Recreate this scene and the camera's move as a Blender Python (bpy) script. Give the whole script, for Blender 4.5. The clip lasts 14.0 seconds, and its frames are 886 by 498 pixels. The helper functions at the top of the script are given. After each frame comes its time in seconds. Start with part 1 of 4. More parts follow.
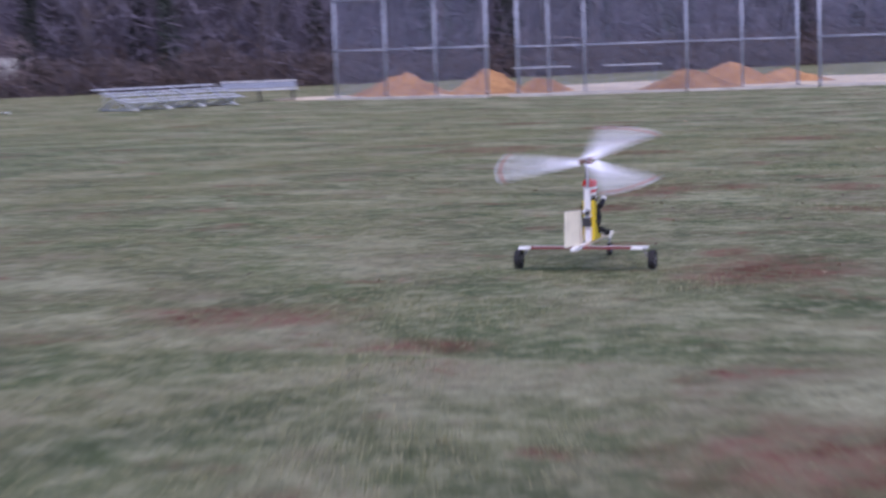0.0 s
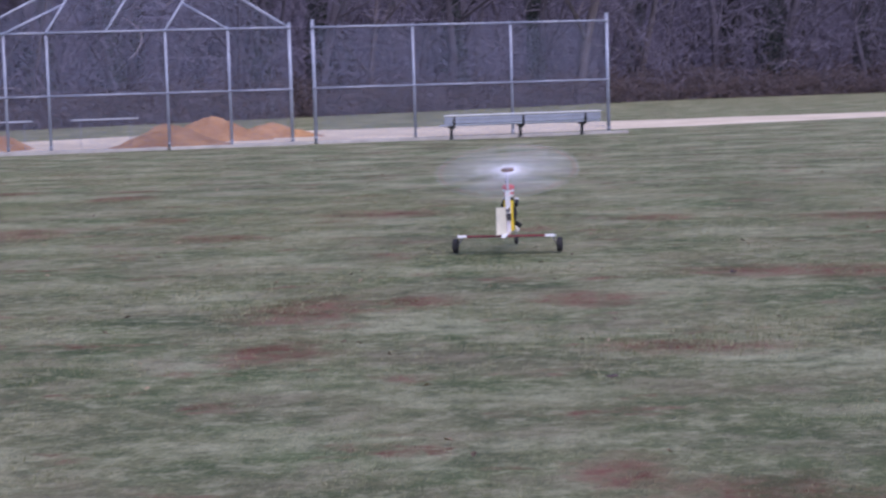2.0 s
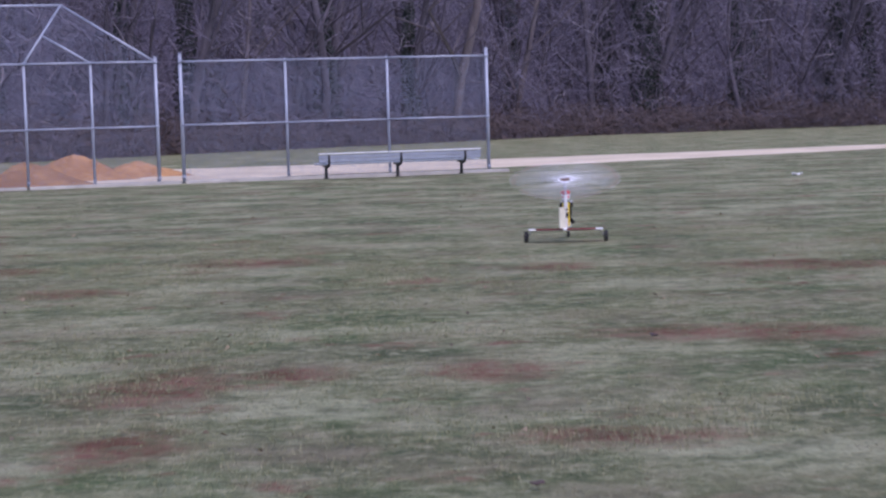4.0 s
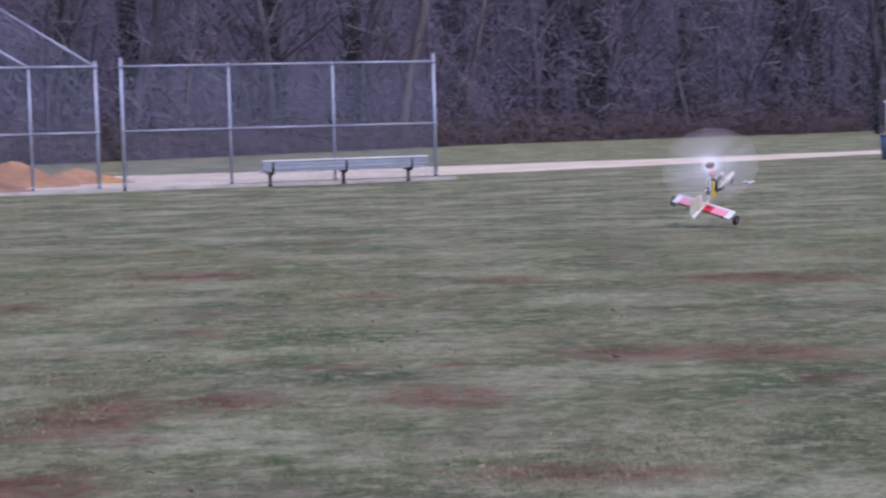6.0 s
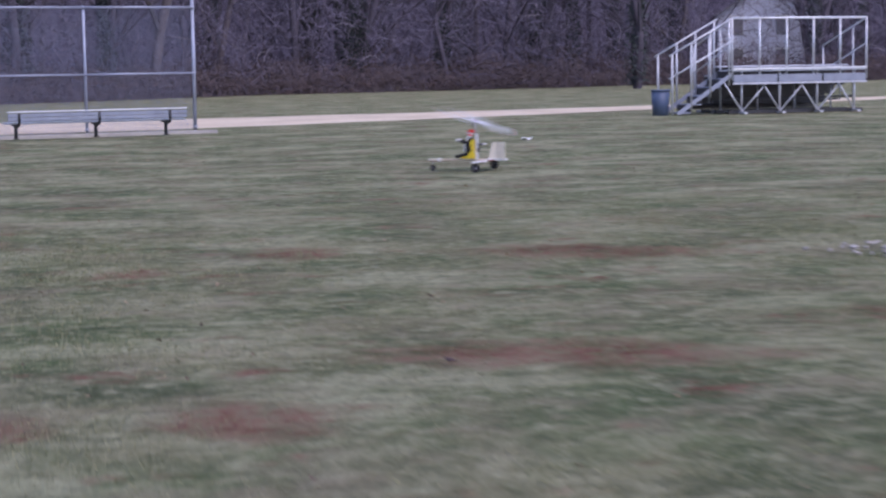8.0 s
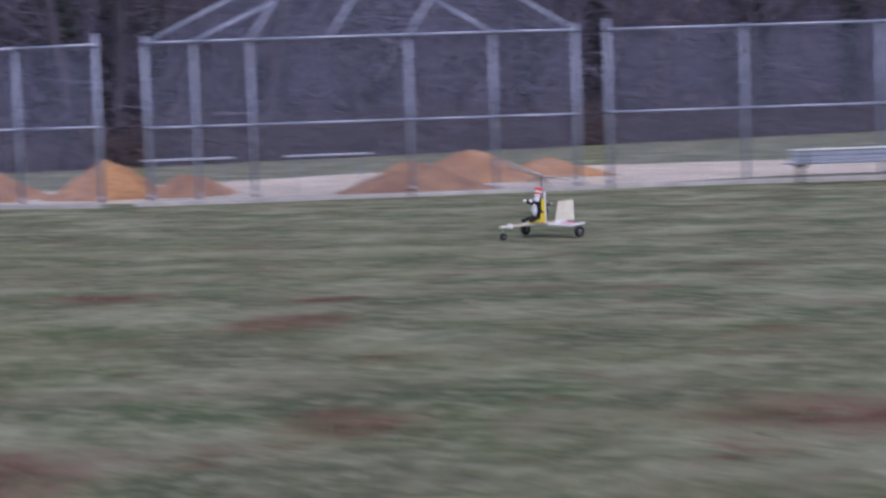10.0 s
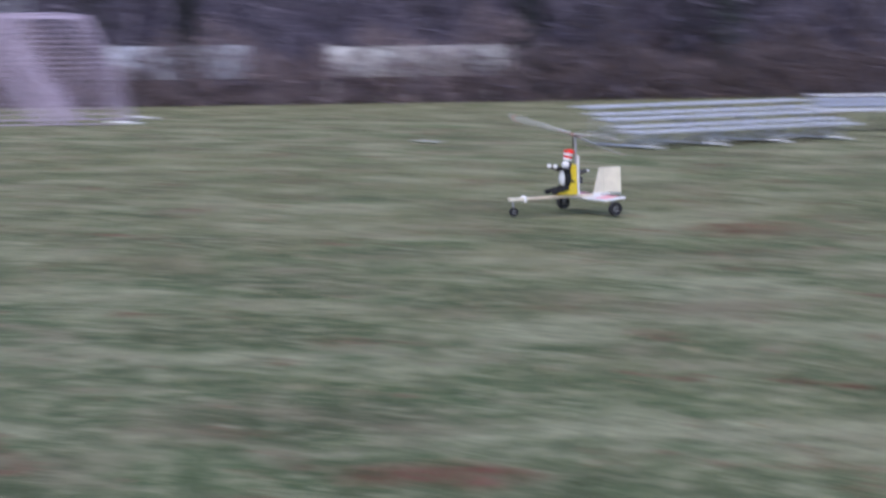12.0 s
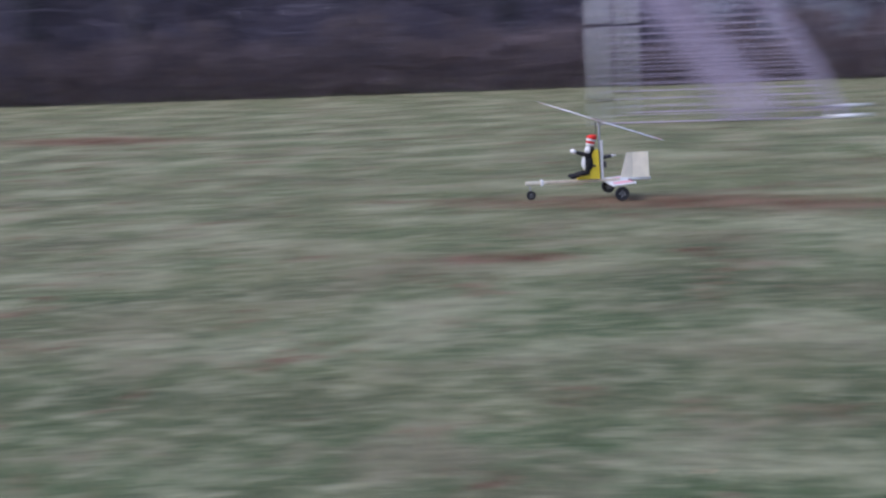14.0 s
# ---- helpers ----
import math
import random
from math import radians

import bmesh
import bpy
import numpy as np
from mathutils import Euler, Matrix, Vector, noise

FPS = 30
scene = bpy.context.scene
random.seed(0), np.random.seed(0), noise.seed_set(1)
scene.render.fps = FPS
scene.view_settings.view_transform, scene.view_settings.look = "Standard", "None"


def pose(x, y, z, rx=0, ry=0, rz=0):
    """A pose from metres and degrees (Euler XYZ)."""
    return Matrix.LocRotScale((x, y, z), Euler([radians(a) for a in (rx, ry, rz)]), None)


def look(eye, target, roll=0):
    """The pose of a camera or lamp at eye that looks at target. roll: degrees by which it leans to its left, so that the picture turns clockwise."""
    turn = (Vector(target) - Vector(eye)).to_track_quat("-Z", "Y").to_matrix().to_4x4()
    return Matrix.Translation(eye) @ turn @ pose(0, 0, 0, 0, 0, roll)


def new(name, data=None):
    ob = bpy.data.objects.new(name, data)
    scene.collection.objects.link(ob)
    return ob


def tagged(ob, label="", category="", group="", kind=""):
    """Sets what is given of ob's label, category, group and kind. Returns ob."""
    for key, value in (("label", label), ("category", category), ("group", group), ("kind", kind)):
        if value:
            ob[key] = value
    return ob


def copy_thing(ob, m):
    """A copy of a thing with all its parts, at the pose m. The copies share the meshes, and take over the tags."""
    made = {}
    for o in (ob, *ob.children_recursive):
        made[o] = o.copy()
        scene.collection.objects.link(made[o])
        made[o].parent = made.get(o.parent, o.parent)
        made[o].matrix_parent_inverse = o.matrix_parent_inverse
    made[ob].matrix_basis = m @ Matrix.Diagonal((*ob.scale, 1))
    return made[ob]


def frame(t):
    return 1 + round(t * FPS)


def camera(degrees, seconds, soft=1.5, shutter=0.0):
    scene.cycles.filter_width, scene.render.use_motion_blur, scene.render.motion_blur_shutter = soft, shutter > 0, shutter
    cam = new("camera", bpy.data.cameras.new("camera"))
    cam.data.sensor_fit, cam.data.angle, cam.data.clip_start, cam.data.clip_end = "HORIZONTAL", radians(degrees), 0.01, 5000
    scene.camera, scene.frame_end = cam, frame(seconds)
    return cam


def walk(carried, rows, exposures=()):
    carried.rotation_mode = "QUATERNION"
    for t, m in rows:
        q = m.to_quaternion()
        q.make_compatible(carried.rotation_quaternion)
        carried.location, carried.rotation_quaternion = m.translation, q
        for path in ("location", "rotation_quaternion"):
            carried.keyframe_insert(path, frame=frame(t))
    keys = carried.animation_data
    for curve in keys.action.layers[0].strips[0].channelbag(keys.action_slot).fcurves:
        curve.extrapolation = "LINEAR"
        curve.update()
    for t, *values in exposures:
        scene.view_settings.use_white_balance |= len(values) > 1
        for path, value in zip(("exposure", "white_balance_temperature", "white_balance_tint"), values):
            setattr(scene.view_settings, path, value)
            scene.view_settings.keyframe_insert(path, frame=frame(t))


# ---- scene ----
from mathutils import geometry

LENS = math.degrees(2 * math.atan(784 / 3300))
EYE_HEIGHT = 1.6
cam = camera(LENS, 14.0, 2.3, 0.75)

# seconds, east, north, pan (clockwise from north), tilt, roll
PATH = [
    (0.00, 3.51, -8.87, -21.71, -6.26, -1.96),
    (0.50, 1.81, -5.84, -17.31, -6.91, -2.09),
    (1.00, 0.67, -3.79, -10.75, -4.46, -2.43),
    (1.50, 0.27, -2.94, -5.36, -5.41, -1.90),
    (2.00, 0.18, -2.78, -3.81, -5.21, -1.69),
    (2.50, 0.06, -2.62, -1.29, -4.84, -1.27),
    (2.70, 0.05, -2.55, -0.22, -4.91, -1.74),
    (4.80, -0.00, -0.14, 0.47, -3.86, -1.58),
    (5.00, -0.00, -0.13, 0.80, -3.92, -1.54),
    (5.50, -0.00, -0.10, 1.16, -4.03, -1.52),
    (6.00, -0.00, -0.07, 1.81, -4.04, -1.50),
    (6.50, -0.00, -0.04, 4.95, -4.63, -0.88),
    (7.00, -0.00, -0.01, 8.41, -5.32, -0.63),
    (7.20, 0.00, 0.00, 9.34, -5.55, -0.59),
    (8.10, -0.20, 2.60, 9.40, -5.70, -0.90),
    (8.70, -0.40, 4.80, 3.60, -5.90, -1.20),
    (9.30, -0.67, 7.20, -4.05, -6.26, -1.55),
    (9.50, -0.94, 7.97, -6.71, -6.60, -1.35),
    (10.00, -2.12, 10.12, -11.89, -4.25, -1.91),
    (10.50, -3.64, 11.26, -18.08, -4.91, -1.45),
    (11.00, -5.40, 12.13, -24.00, -5.60, -1.41),
    (11.50, -7.72, 13.04, -31.39, -5.78, -2.06),
    (11.70, -8.64, 13.15, -33.61, -6.01, -1.79),
    (12.00, -8.96, 13.33, -38.76, -6.19, -0.85),
    (12.20, -9.18, 13.45, -46.02, -5.27, -0.39),
    (12.50, -9.34, 13.38, -57.02, -5.03, -0.36),
    (12.80, -9.50, 13.30, -63.62, -4.92, -1.08),
    (13.00, -9.61, 13.25, -67.39, -5.43, -0.98),
    (13.30, -9.77, 13.17, -75.10, -6.02, -1.18),
    (13.50, -9.88, 13.12, -80.77, -6.10, -1.44),
    (14.00, -10.14, 12.98, -96.52, -6.46, -2.20),
]


def aim(x, y, pan, tilt, roll):
    p, t = radians(pan), radians(tilt)
    eye = Vector((x, y, EYE_HEIGHT))
    return look(eye, eye + Vector((math.sin(p) * math.cos(t), math.cos(p) * math.cos(t), math.sin(t))), roll)


# ---- light: an overcast late winter afternoon ----
world = bpy.data.worlds.new("overcast")
scene.world = world
world.use_nodes = True
wn = world.node_tree
sky = wn.nodes.new("ShaderNodeTexSky")
sky.sky_type, sky.sun_disc = "NISHITA", False
sky.sun_elevation, sky.sun_rotation = radians(52), radians(153)
sky.air_density, sky.dust_density, sky.ozone_density = 1.0, 0.8, 2.0
wn.nodes["Background"].inputs[1].default_value = 0.13
wn.links.new(sky.outputs[0], wn.nodes["Background"].inputs[0])

sun_data = bpy.data.lights.new("sun", "SUN")
sun_data.energy, sun_data.angle, sun_data.color = 1.25, radians(50), (1.0, 0.97, 0.95)
sun = new("sun", sun_data)
sun.matrix_world = look((12, -24, 34), (0, 0, 0))
EXPOSURE, KELVIN, TINT = 0.72, 6250, 33
LATE = (0.81, 6320, 22)


# ---- materials ----
class Nodes:
    def __init__(self, name, rough=0.7, metal=0.0):
        self.m = bpy.data.materials.new(name)
        self.m.use_nodes = True
        self.t = self.m.node_tree
        self.b = self.t.nodes["Principled BSDF"]
        self.b.inputs["Roughness"].default_value = rough
        self.b.inputs["Metallic"].default_value = metal
        self.co = self.t.nodes.new("ShaderNodeTexCoord").outputs["Object"]

    def node(self, kind, **inputs):
        n = self.t.nodes.new(kind)
        for k, v in inputs.items():
            self.put(n.inputs[k.replace("_", " ")], v)
        return n

    def put(self, socket, v):
        if isinstance(v, bpy.types.NodeSocket):
            self.t.links.new(v, socket)
        elif isinstance(v, tuple) and len(v) == 3 and socket.type == "RGBA":
            socket.default_value = (*v, 1)
        else:
            socket.default_value = v

    def place(self, scale=(1, 1, 1), world_space=False):
        src = self.co
        if world_space:
            src = self.node("ShaderNodeNewGeometry").outputs["Position"]
        n = self.node("ShaderNodeMapping", Vector=src)
        n.inputs["Scale"].default_value = scale
        return n.outputs[0]

    def noise(self, vec, scale, detail=4.0, rough=0.55):
        return self.node("ShaderNodeTexNoise", Vector=vec, Scale=scale, Detail=detail, Roughness=rough).outputs["Fac"]

    def ramp(self, fac, lo, hi):
        n = self.node("ShaderNodeMapRange", Value=fac)
        n.inputs[1].default_value, n.inputs[2].default_value = lo, hi
        return n.outputs[0]

    def mix(self, fac, a, b, blend="MIX"):
        n = self.t.nodes.new("ShaderNodeMix")
        n.data_type, n.blend_type = "RGBA", blend
        self.put(n.inputs[0], fac)
        self.put(n.inputs[6], a)
        self.put(n.inputs[7], b)
        return n.outputs[2]

    def math(self, op, a, b=0.0):
        n = self.t.nodes.new("ShaderNodeMath")
        n.operation = op
        self.put(n.inputs[0], a)
        self.put(n.inputs[1], b)
        return n.outputs[0]

    def bump(self, height, strength=0.3, distance=0.02):
        n = self.node("ShaderNodeBump", Height=height, Strength=strength, Distance=distance)
        self.put(self.b.inputs["Normal"], n.outputs[0])

    def done(self, colour):
        self.put(self.b.inputs["Base Color"], colour)
        return self.m


def plain(name, colour, rough=0.6, metal=0.0, scale=6.0, wear=0.25, bump=0.1):
    """Paint, plastic or metal with grain at two scales."""
    n = Nodes(name, rough, metal)
    co = n.place()
    a, b = n.noise(co, scale, 5.0), n.noise(co, scale * 9, 3.0)
    dark = tuple(c * (1 - wear) for c in colour)
    light = tuple(min(1, c * (1 + wear * 0.5)) for c in colour)
    c = n.mix(n.ramp(a, 0.3, 0.7), dark, light)
    c = n.mix(n.math("MULTIPLY", n.ramp(b, 0.5, 0.8), 0.35), c, dark)
    n.put(n.b.inputs["Roughness"], n.math("ADD", n.math("MULTIPLY", a, 0.25), rough - 0.12))
    n.bump(b, bump, 0.004)
    return n.done(c)


def grass_material():
    n = Nodes("winter_turf", 0.95)
    n.b.inputs["Specular IOR Level"].default_value = 0.15
    spot = n.node("ShaderNodeNewGeometry").outputs["Position"]
    co = n.place(world_space=True)
    big, mid = n.noise(co, 0.22, 3.0), n.noise(co, 0.62, 4.0, 0.6)
    lump, fine, blade = n.noise(co, 1.7, 4.0, 0.6), n.noise(co, 6.0, 5.0, 0.7), n.noise(co, 34.0, 4.0, 0.7)
    c = n.mix(n.ramp(mid, 0.38, 0.60), GREEN, STRAW)
    c = n.mix(n.math("MULTIPLY", n.ramp(big, 0.44, 0.60), 0.55), c, OLIVE)
    # greener turf in the west, with the shade seen between near blades painted in
    near_dark = n.math("MULTIPLY", disc(n, spot, -17.5, 17.5, 7.5, 6.5, 60, mid), 0.8)
    c = n.mix(near_dark, c, NEAR_GREEN)
    swath = n.noise(n.place((0.8, 1.0, 1), True), 0.72, 3.0, 0.55)
    c = n.mix(n.math("MULTIPLY", n.ramp(swath, 0.51, 0.63), 0.6), c, PALE)
    c = n.mix(n.math("MULTIPLY", n.ramp(swath, 0.49, 0.36), 0.52), c, DEEP)
    c = n.mix(n.math("MULTIPLY", n.ramp(lump, 0.52, 0.66), 0.4), c, PALE)
    c = n.mix(n.math("MULTIPLY", n.ramp(lump, 0.47, 0.33), 0.45), c, DEEP)
    c = n.mix(n.math("MULTIPLY", n.ramp(fine, 0.50, 0.66), 0.55), c, PALE)
    c = n.mix(n.math("MULTIPLY", n.ramp(fine, 0.48, 0.32), 0.6), c, DEEP)
    clump = n.noise(co, 3.6, 3.0, 0.6)
    c = n.mix(n.math("MULTIPLY", n.ramp(clump, 0.56, 0.68), 0.45), c, PALE)
    c = n.mix(n.math("MULTIPLY", n.ramp(clump, 0.42, 0.30), 0.4), c, DEEP)
    c = n.mix(n.math("MULTIPLY", n.ramp(blade, 0.52, 0.25), 0.6), c, DEEP)
    c = n.mix(n.math("MULTIPLY", n.ramp(blade, 0.54, 0.8), 0.6), c, PALE)
    # thin brown places where the turf is worn, and scuffs of bare red clay
    worn = n.noise(co, 0.85, 5.0, 0.68)
    c = n.mix(n.math("MULTIPLY", n.ramp(worn, 0.50, 0.66), 0.5), c, THATCH)
    scuff = n.noise(n.place((0.7, 1.0, 1), True), 1.3, 5.0, 0.7)
    bare = n.math("MULTIPLY", n.ramp(scuff, 0.57, 0.66), n.ramp(fine, 0.30, 0.55))
    edge = n.noise(co, 2.4, 5.0, 0.72)
    for x, y, rx, ry, turn in (*BARE_SOUTH, *BARE_MIDDLE, *BARE_WEST):
        bare = n.math("MAXIMUM", bare, disc(n, spot, x, y, rx, ry, turn, edge))
    bare = n.math("MULTIPLY", bare, n.math("ADD", 0.28, n.math("MULTIPLY", n.ramp(n.math("ADD", n.math("MULTIPLY", fine, 0.7), n.math("MULTIPLY", blade, 0.3)), 0.40, 0.56), 0.7)))
    red = n.mix(n.ramp(lump, 0.4, 0.6), CLAY_RED, CLAY_PINK)
    c = n.mix(bare, c, red)
    n.bump(n.math("ADD", n.math("MULTIPLY", fine, 0.8), blade), 0.9, 0.06)
    return n.done(c)


def disc(n, spot, x, y, rx, ry, turn, ragged):
    """1 inside an ellipse on the ground, fading over a ragged border."""
    d = n.node("ShaderNodeMapping", Vector=spot)
    d.vector_type = "TEXTURE"
    d.inputs["Location"].default_value = (x, y, 0)
    d.inputs["Rotation"].default_value = (0, 0, radians(turn))
    d.inputs["Scale"].default_value = (rx, ry, 1000)
    length = n.t.nodes.new("ShaderNodeVectorMath")
    length.operation = "LENGTH"
    n.put(length.inputs[0], d.outputs[0])
    f = n.math("ADD", length.outputs["Value"], n.math("MULTIPLY", n.math("SUBTRACT", ragged, 0.5), 2.4))
    return n.ramp(f, 1.3, 0.5)


GREEN, STRAW, OLIVE = (0.132, 0.182, 0.074), (0.285, 0.278, 0.155), (0.208, 0.215, 0.109)
PALE, DEEP, NEAR_GREEN = (0.51, 0.495, 0.315), (0.062, 0.081, 0.038), (0.112, 0.166, 0.075)
CLAY_RED, CLAY_PINK, THATCH = (0.152, 0.060, 0.037), (0.255, 0.124, 0.086), (0.210, 0.158, 0.108)
# bare places: centre, half sizes, turn
BARE_SOUTH = [(0.9, 3.7, 0.6, 0.8, 6), (2.4, -1.9, 0.7, 0.75, 13), (-0.3, 0.3, 0.4, 0.25, 10), (-1.8, 1.2, 0.7, 0.45, 8),
              (-1.6, 8.2, 0.35, 0.5, -8), (0.4, 4.7, 0.2, 0.3, -4), (0.9, 8.2, 0.6, 0.3, -8)]
BARE_MIDDLE = [(-6.1, 17.7, 0.8, 0.9, -17), (-3.5, 16.7, 0.6, 0.5, -16), (-1.7, 10.3, 0.45, 0.8, -11), (-0.9, 10.7, 0.3, 0.35, -12),
               (0.3, 10.6, 0.4, 0.45, -12), (2.2, 12.2, 1.1, 0.5, -14), (-2.1, 19.8, 0.8, 0.65, -19), (-0.2, 17.0, 0.3, 0.4, -17),
               (1.2, 18.2, 0.4, 0.5, -19), (3.7, 17.6, 1.1, 0.6, -19), (-6.3, 23.9, 0.5, 0.65, -6), (5.1, 13.0, 0.9, 0.5, -15)]
BARE_WEST = [(-8.6, 26.0, 0.6, 0.5, 6), (-6.4, 25.7, 0.4, 0.3, 5), (-4.6, 19.4, 0.4, 0.5, 11), (-7.8, 18.8, 0.8, 0.3, 18),
             (-13.3, 18.7, 0.35, 0.2, 35), (-17.1, 27.7, 0.5, 0.7, 30), (-21.9, 19.1, 0.6, 0.5, 54), (-24.6, 19.5, 0.65, 0.6, 57),
             (-22.5, 19.2, 0.7, 0.45, 59), (-23.5, 17.2, 0.5, 0.5, 59), (-27.6, 13.4, 2.9, 0.75, 70), (-16.7, 14.5, 0.25, 0.2, 74),
             (-23.6, 11.9, 0.55, 0.4, 78), (-42.9, 2.9, 2.4, 1.3, 61)]


def clay_material():
    n = Nodes("pale_infield_clay", 0.95)
    co = n.place(world_space=True)
    a, b = n.noise(co, 0.5, 5.0), n.noise(co, 7.0, 5.0)
    c = n.mix(n.ramp(a, 0.35, 0.65), (0.57, 0.465, 0.33), (0.74, 0.63, 0.47))
    c = n.mix(n.math("MULTIPLY", n.ramp(b, 0.45, 0.75), 0.5), c, (0.45, 0.345, 0.24))
    n.bump(b, 0.5, 0.03)
    return n.done(c)


def sand_material():
    n = Nodes("orange_sand", 0.95)
    co = n.place(world_space=True)
    a, b = n.noise(co, 1.4, 5.0), n.noise(n.place((1, 1, 2.5), True), 4.5, 5.0, 0.75)
    c = n.mix(n.ramp(a, 0.35, 0.65), (0.34, 0.165, 0.072), (0.52, 0.275, 0.122))
    c = n.mix(n.math("MULTIPLY", n.ramp(b, 0.48, 0.66), 0.75), c, (0.22, 0.105, 0.055))
    n.bump(n.math("ADD", a, b), 0.8, 0.06)
    return n.done(c)


def bark_material(name, dark, light):
    n = Nodes(name, 0.95)
    co = n.place((1, 1, 0.25))
    a, b = n.noise(co, 3.0, 4.0), n.noise(co, 22.0, 4.0)
    r = n.node("ShaderNodeObjectInfo").outputs["Random"]
    c = n.mix(n.ramp(a, 0.3, 0.7), dark, light)
    c = n.mix(n.math("MULTIPLY", r, 0.5), c, tuple(v * 1.5 for v in light))
    c = n.mix(n.math("MULTIPLY", n.ramp(b, 0.5, 0.7), 0.5), c, dark)
    n.bump(b, 0.6, 0.02)
    return n.done(c)


def leaf_material(name, dark, light):
    n = Nodes(name, 0.85)
    r = n.node("ShaderNodeNewGeometry").outputs["Random Per Island"]
    return n.done(n.mix(r, dark, light))


GRASS_BLADE = leaf_material("grass_blades", (0.10, 0.13, 0.052), (0.36, 0.34, 0.20))
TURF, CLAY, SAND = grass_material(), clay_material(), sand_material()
BARK = bark_material("grey_brown_bark", (0.042, 0.036, 0.048), (0.098, 0.085, 0.110))
PALE_BARK = bark_material("pale_bark", (0.045, 0.038, 0.042), (0.12, 0.10, 0.11))
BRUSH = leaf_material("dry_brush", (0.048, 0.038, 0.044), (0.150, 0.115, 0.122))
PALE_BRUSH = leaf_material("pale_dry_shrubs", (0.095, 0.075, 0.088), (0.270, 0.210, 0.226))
RUSSET = leaf_material("russet_brush", (0.050, 0.034, 0.036), (0.13, 0.088, 0.078))
LITTER = leaf_material("dead_leaves", (0.05, 0.03, 0.02), (0.42, 0.32, 0.20))
IVY = leaf_material("evergreen_ivy", (0.022, 0.030, 0.028), (0.066, 0.080, 0.076))
# twig and sapling colours carry the purple haze of the wood as paint
TWIG = leaf_material("hazed_bare_twigs", (0.068, 0.060, 0.090), (0.188, 0.165, 0.220))
HAZE = leaf_material("hazed_saplings", (0.11, 0.097, 0.13), (0.29, 0.255, 0.32))
PALE_TWIG = leaf_material("pale_bare_vines", (0.14, 0.125, 0.15), (0.34, 0.30, 0.33))
STEEL = plain("galvanised_steel", (0.38, 0.41, 0.50), 0.5, 0.45, 3.0, 0.2)
WIRE = plain("galvanised_wire", (0.27, 0.30, 0.42), 0.55, 0.3, 3.0, 0.2)
ALUMINIUM = plain("dull_aluminium", (0.62, 0.64, 0.68), 0.45, 0.55, 4.0, 0.15)
PALE_ALU = plain("weathered_aluminium_plank", (0.58, 0.60, 0.66), 0.5, 0.3, 4.0, 0.15)
WHITE_ALU = plain("bright_aluminium", (0.80, 0.81, 0.84), 0.4, 0.3, 4.0, 0.1)
# plank aluminium again, with shade put into its colour
SHADED_ALU = plain("shaded_aluminium_plank", (0.29, 0.32, 0.39), 0.55, 0.3, 4.0, 0.2)
# black steel parts; also colours the shade put under the bleacher stand
DARK_STEEL_AND_SHADE = plain("black_steel_and_shade", (0.05, 0.05, 0.055), 0.5, 0.2)
CONCRETE = plain("concrete_pad", (0.40, 0.38, 0.35), 0.9, 0.0, 2.0, 0.25, 0.4)
WHITE = plain("white_paint", (0.78, 0.78, 0.78), 0.45, 0.0, 8.0, 0.12)
NET = plain("faded_net_cord", (0.50, 0.42, 0.54), 0.8, 0.0, 8.0, 0.15)
CREAM = plain("cream_balsa", (0.74, 0.69, 0.55), 0.6, 0.0, 12.0, 0.12)
WOOD = plain("bare_pine_stick", (0.68, 0.58, 0.45), 0.6, 0.0, 14.0, 0.2)
RED = plain("red_film_covering", (0.62, 0.03, 0.05), 0.3, 0.0, 8.0, 0.15)
PINK = plain("pink_film_covering", (0.84, 0.33, 0.40), 0.3, 0.0, 8.0, 0.12)
DARK_RED = plain("dark_red_underside", (0.17, 0.03, 0.03), 0.5, 0.0, 8.0, 0.2)
YELLOW = plain("yellow_plastic", (0.80, 0.60, 0.03), 0.4, 0.0, 8.0, 0.12)
BLACK = plain("black_plush", (0.012, 0.012, 0.014), 0.9, 0.0, 20.0, 0.3)
PLUSH_WHITE = plain("white_plush", (0.80, 0.79, 0.78), 0.9, 0.0, 20.0, 0.12)
PLUSH_RED = plain("red_plush", (0.75, 0.04, 0.03), 0.9, 0.0, 20.0, 0.15)
RUBBER = plain("black_rubber", (0.018, 0.018, 0.02), 0.8, 0.0, 20.0, 0.3)
HUB_GREY = plain("grey_wheel_hub", (0.36, 0.36, 0.38), 0.4, 0.3)
BLADE = plain("white_blade_film", (0.86, 0.86, 0.90), 0.25, 0.0, 6.0, 0.06)
BRASS = plain("rotor_hub_metal", (0.36, 0.20, 0.18), 0.4, 0.5)
BIN_BLUE = plain("blue_grey_plastic", (0.075, 0.11, 0.19), 0.5, 0.0, 3.0, 0.2)
SIDING = plain("white_siding", (0.70, 0.73, 0.83), 0.7, 0.0, 1.0, 0.15)
ROOF = plain("grey_shingle", (0.16, 0.16, 0.17), 0.9, 0.0, 2.0, 0.3)
WINDOW = plain("dark_window", (0.20, 0.205, 0.225), 0.15, 0.0, 2.0, 0.2)


# ---- mesh helpers ----
def part(name, bm, material, parent=None, label="", smooth=False):
    me = bpy.data.meshes.new(name)
    bm.normal_update()
    bm.to_mesh(me)
    bm.free()
    for m in (material if isinstance(material, (list, tuple)) else (material,)):
        me.materials.append(m)
    if smooth:
        for p in me.polygons:
            p.use_smooth = True
    ob = new(name, me)
    if parent is not None:
        ob.parent = parent
    if label:
        ob["label"] = label
    return ob


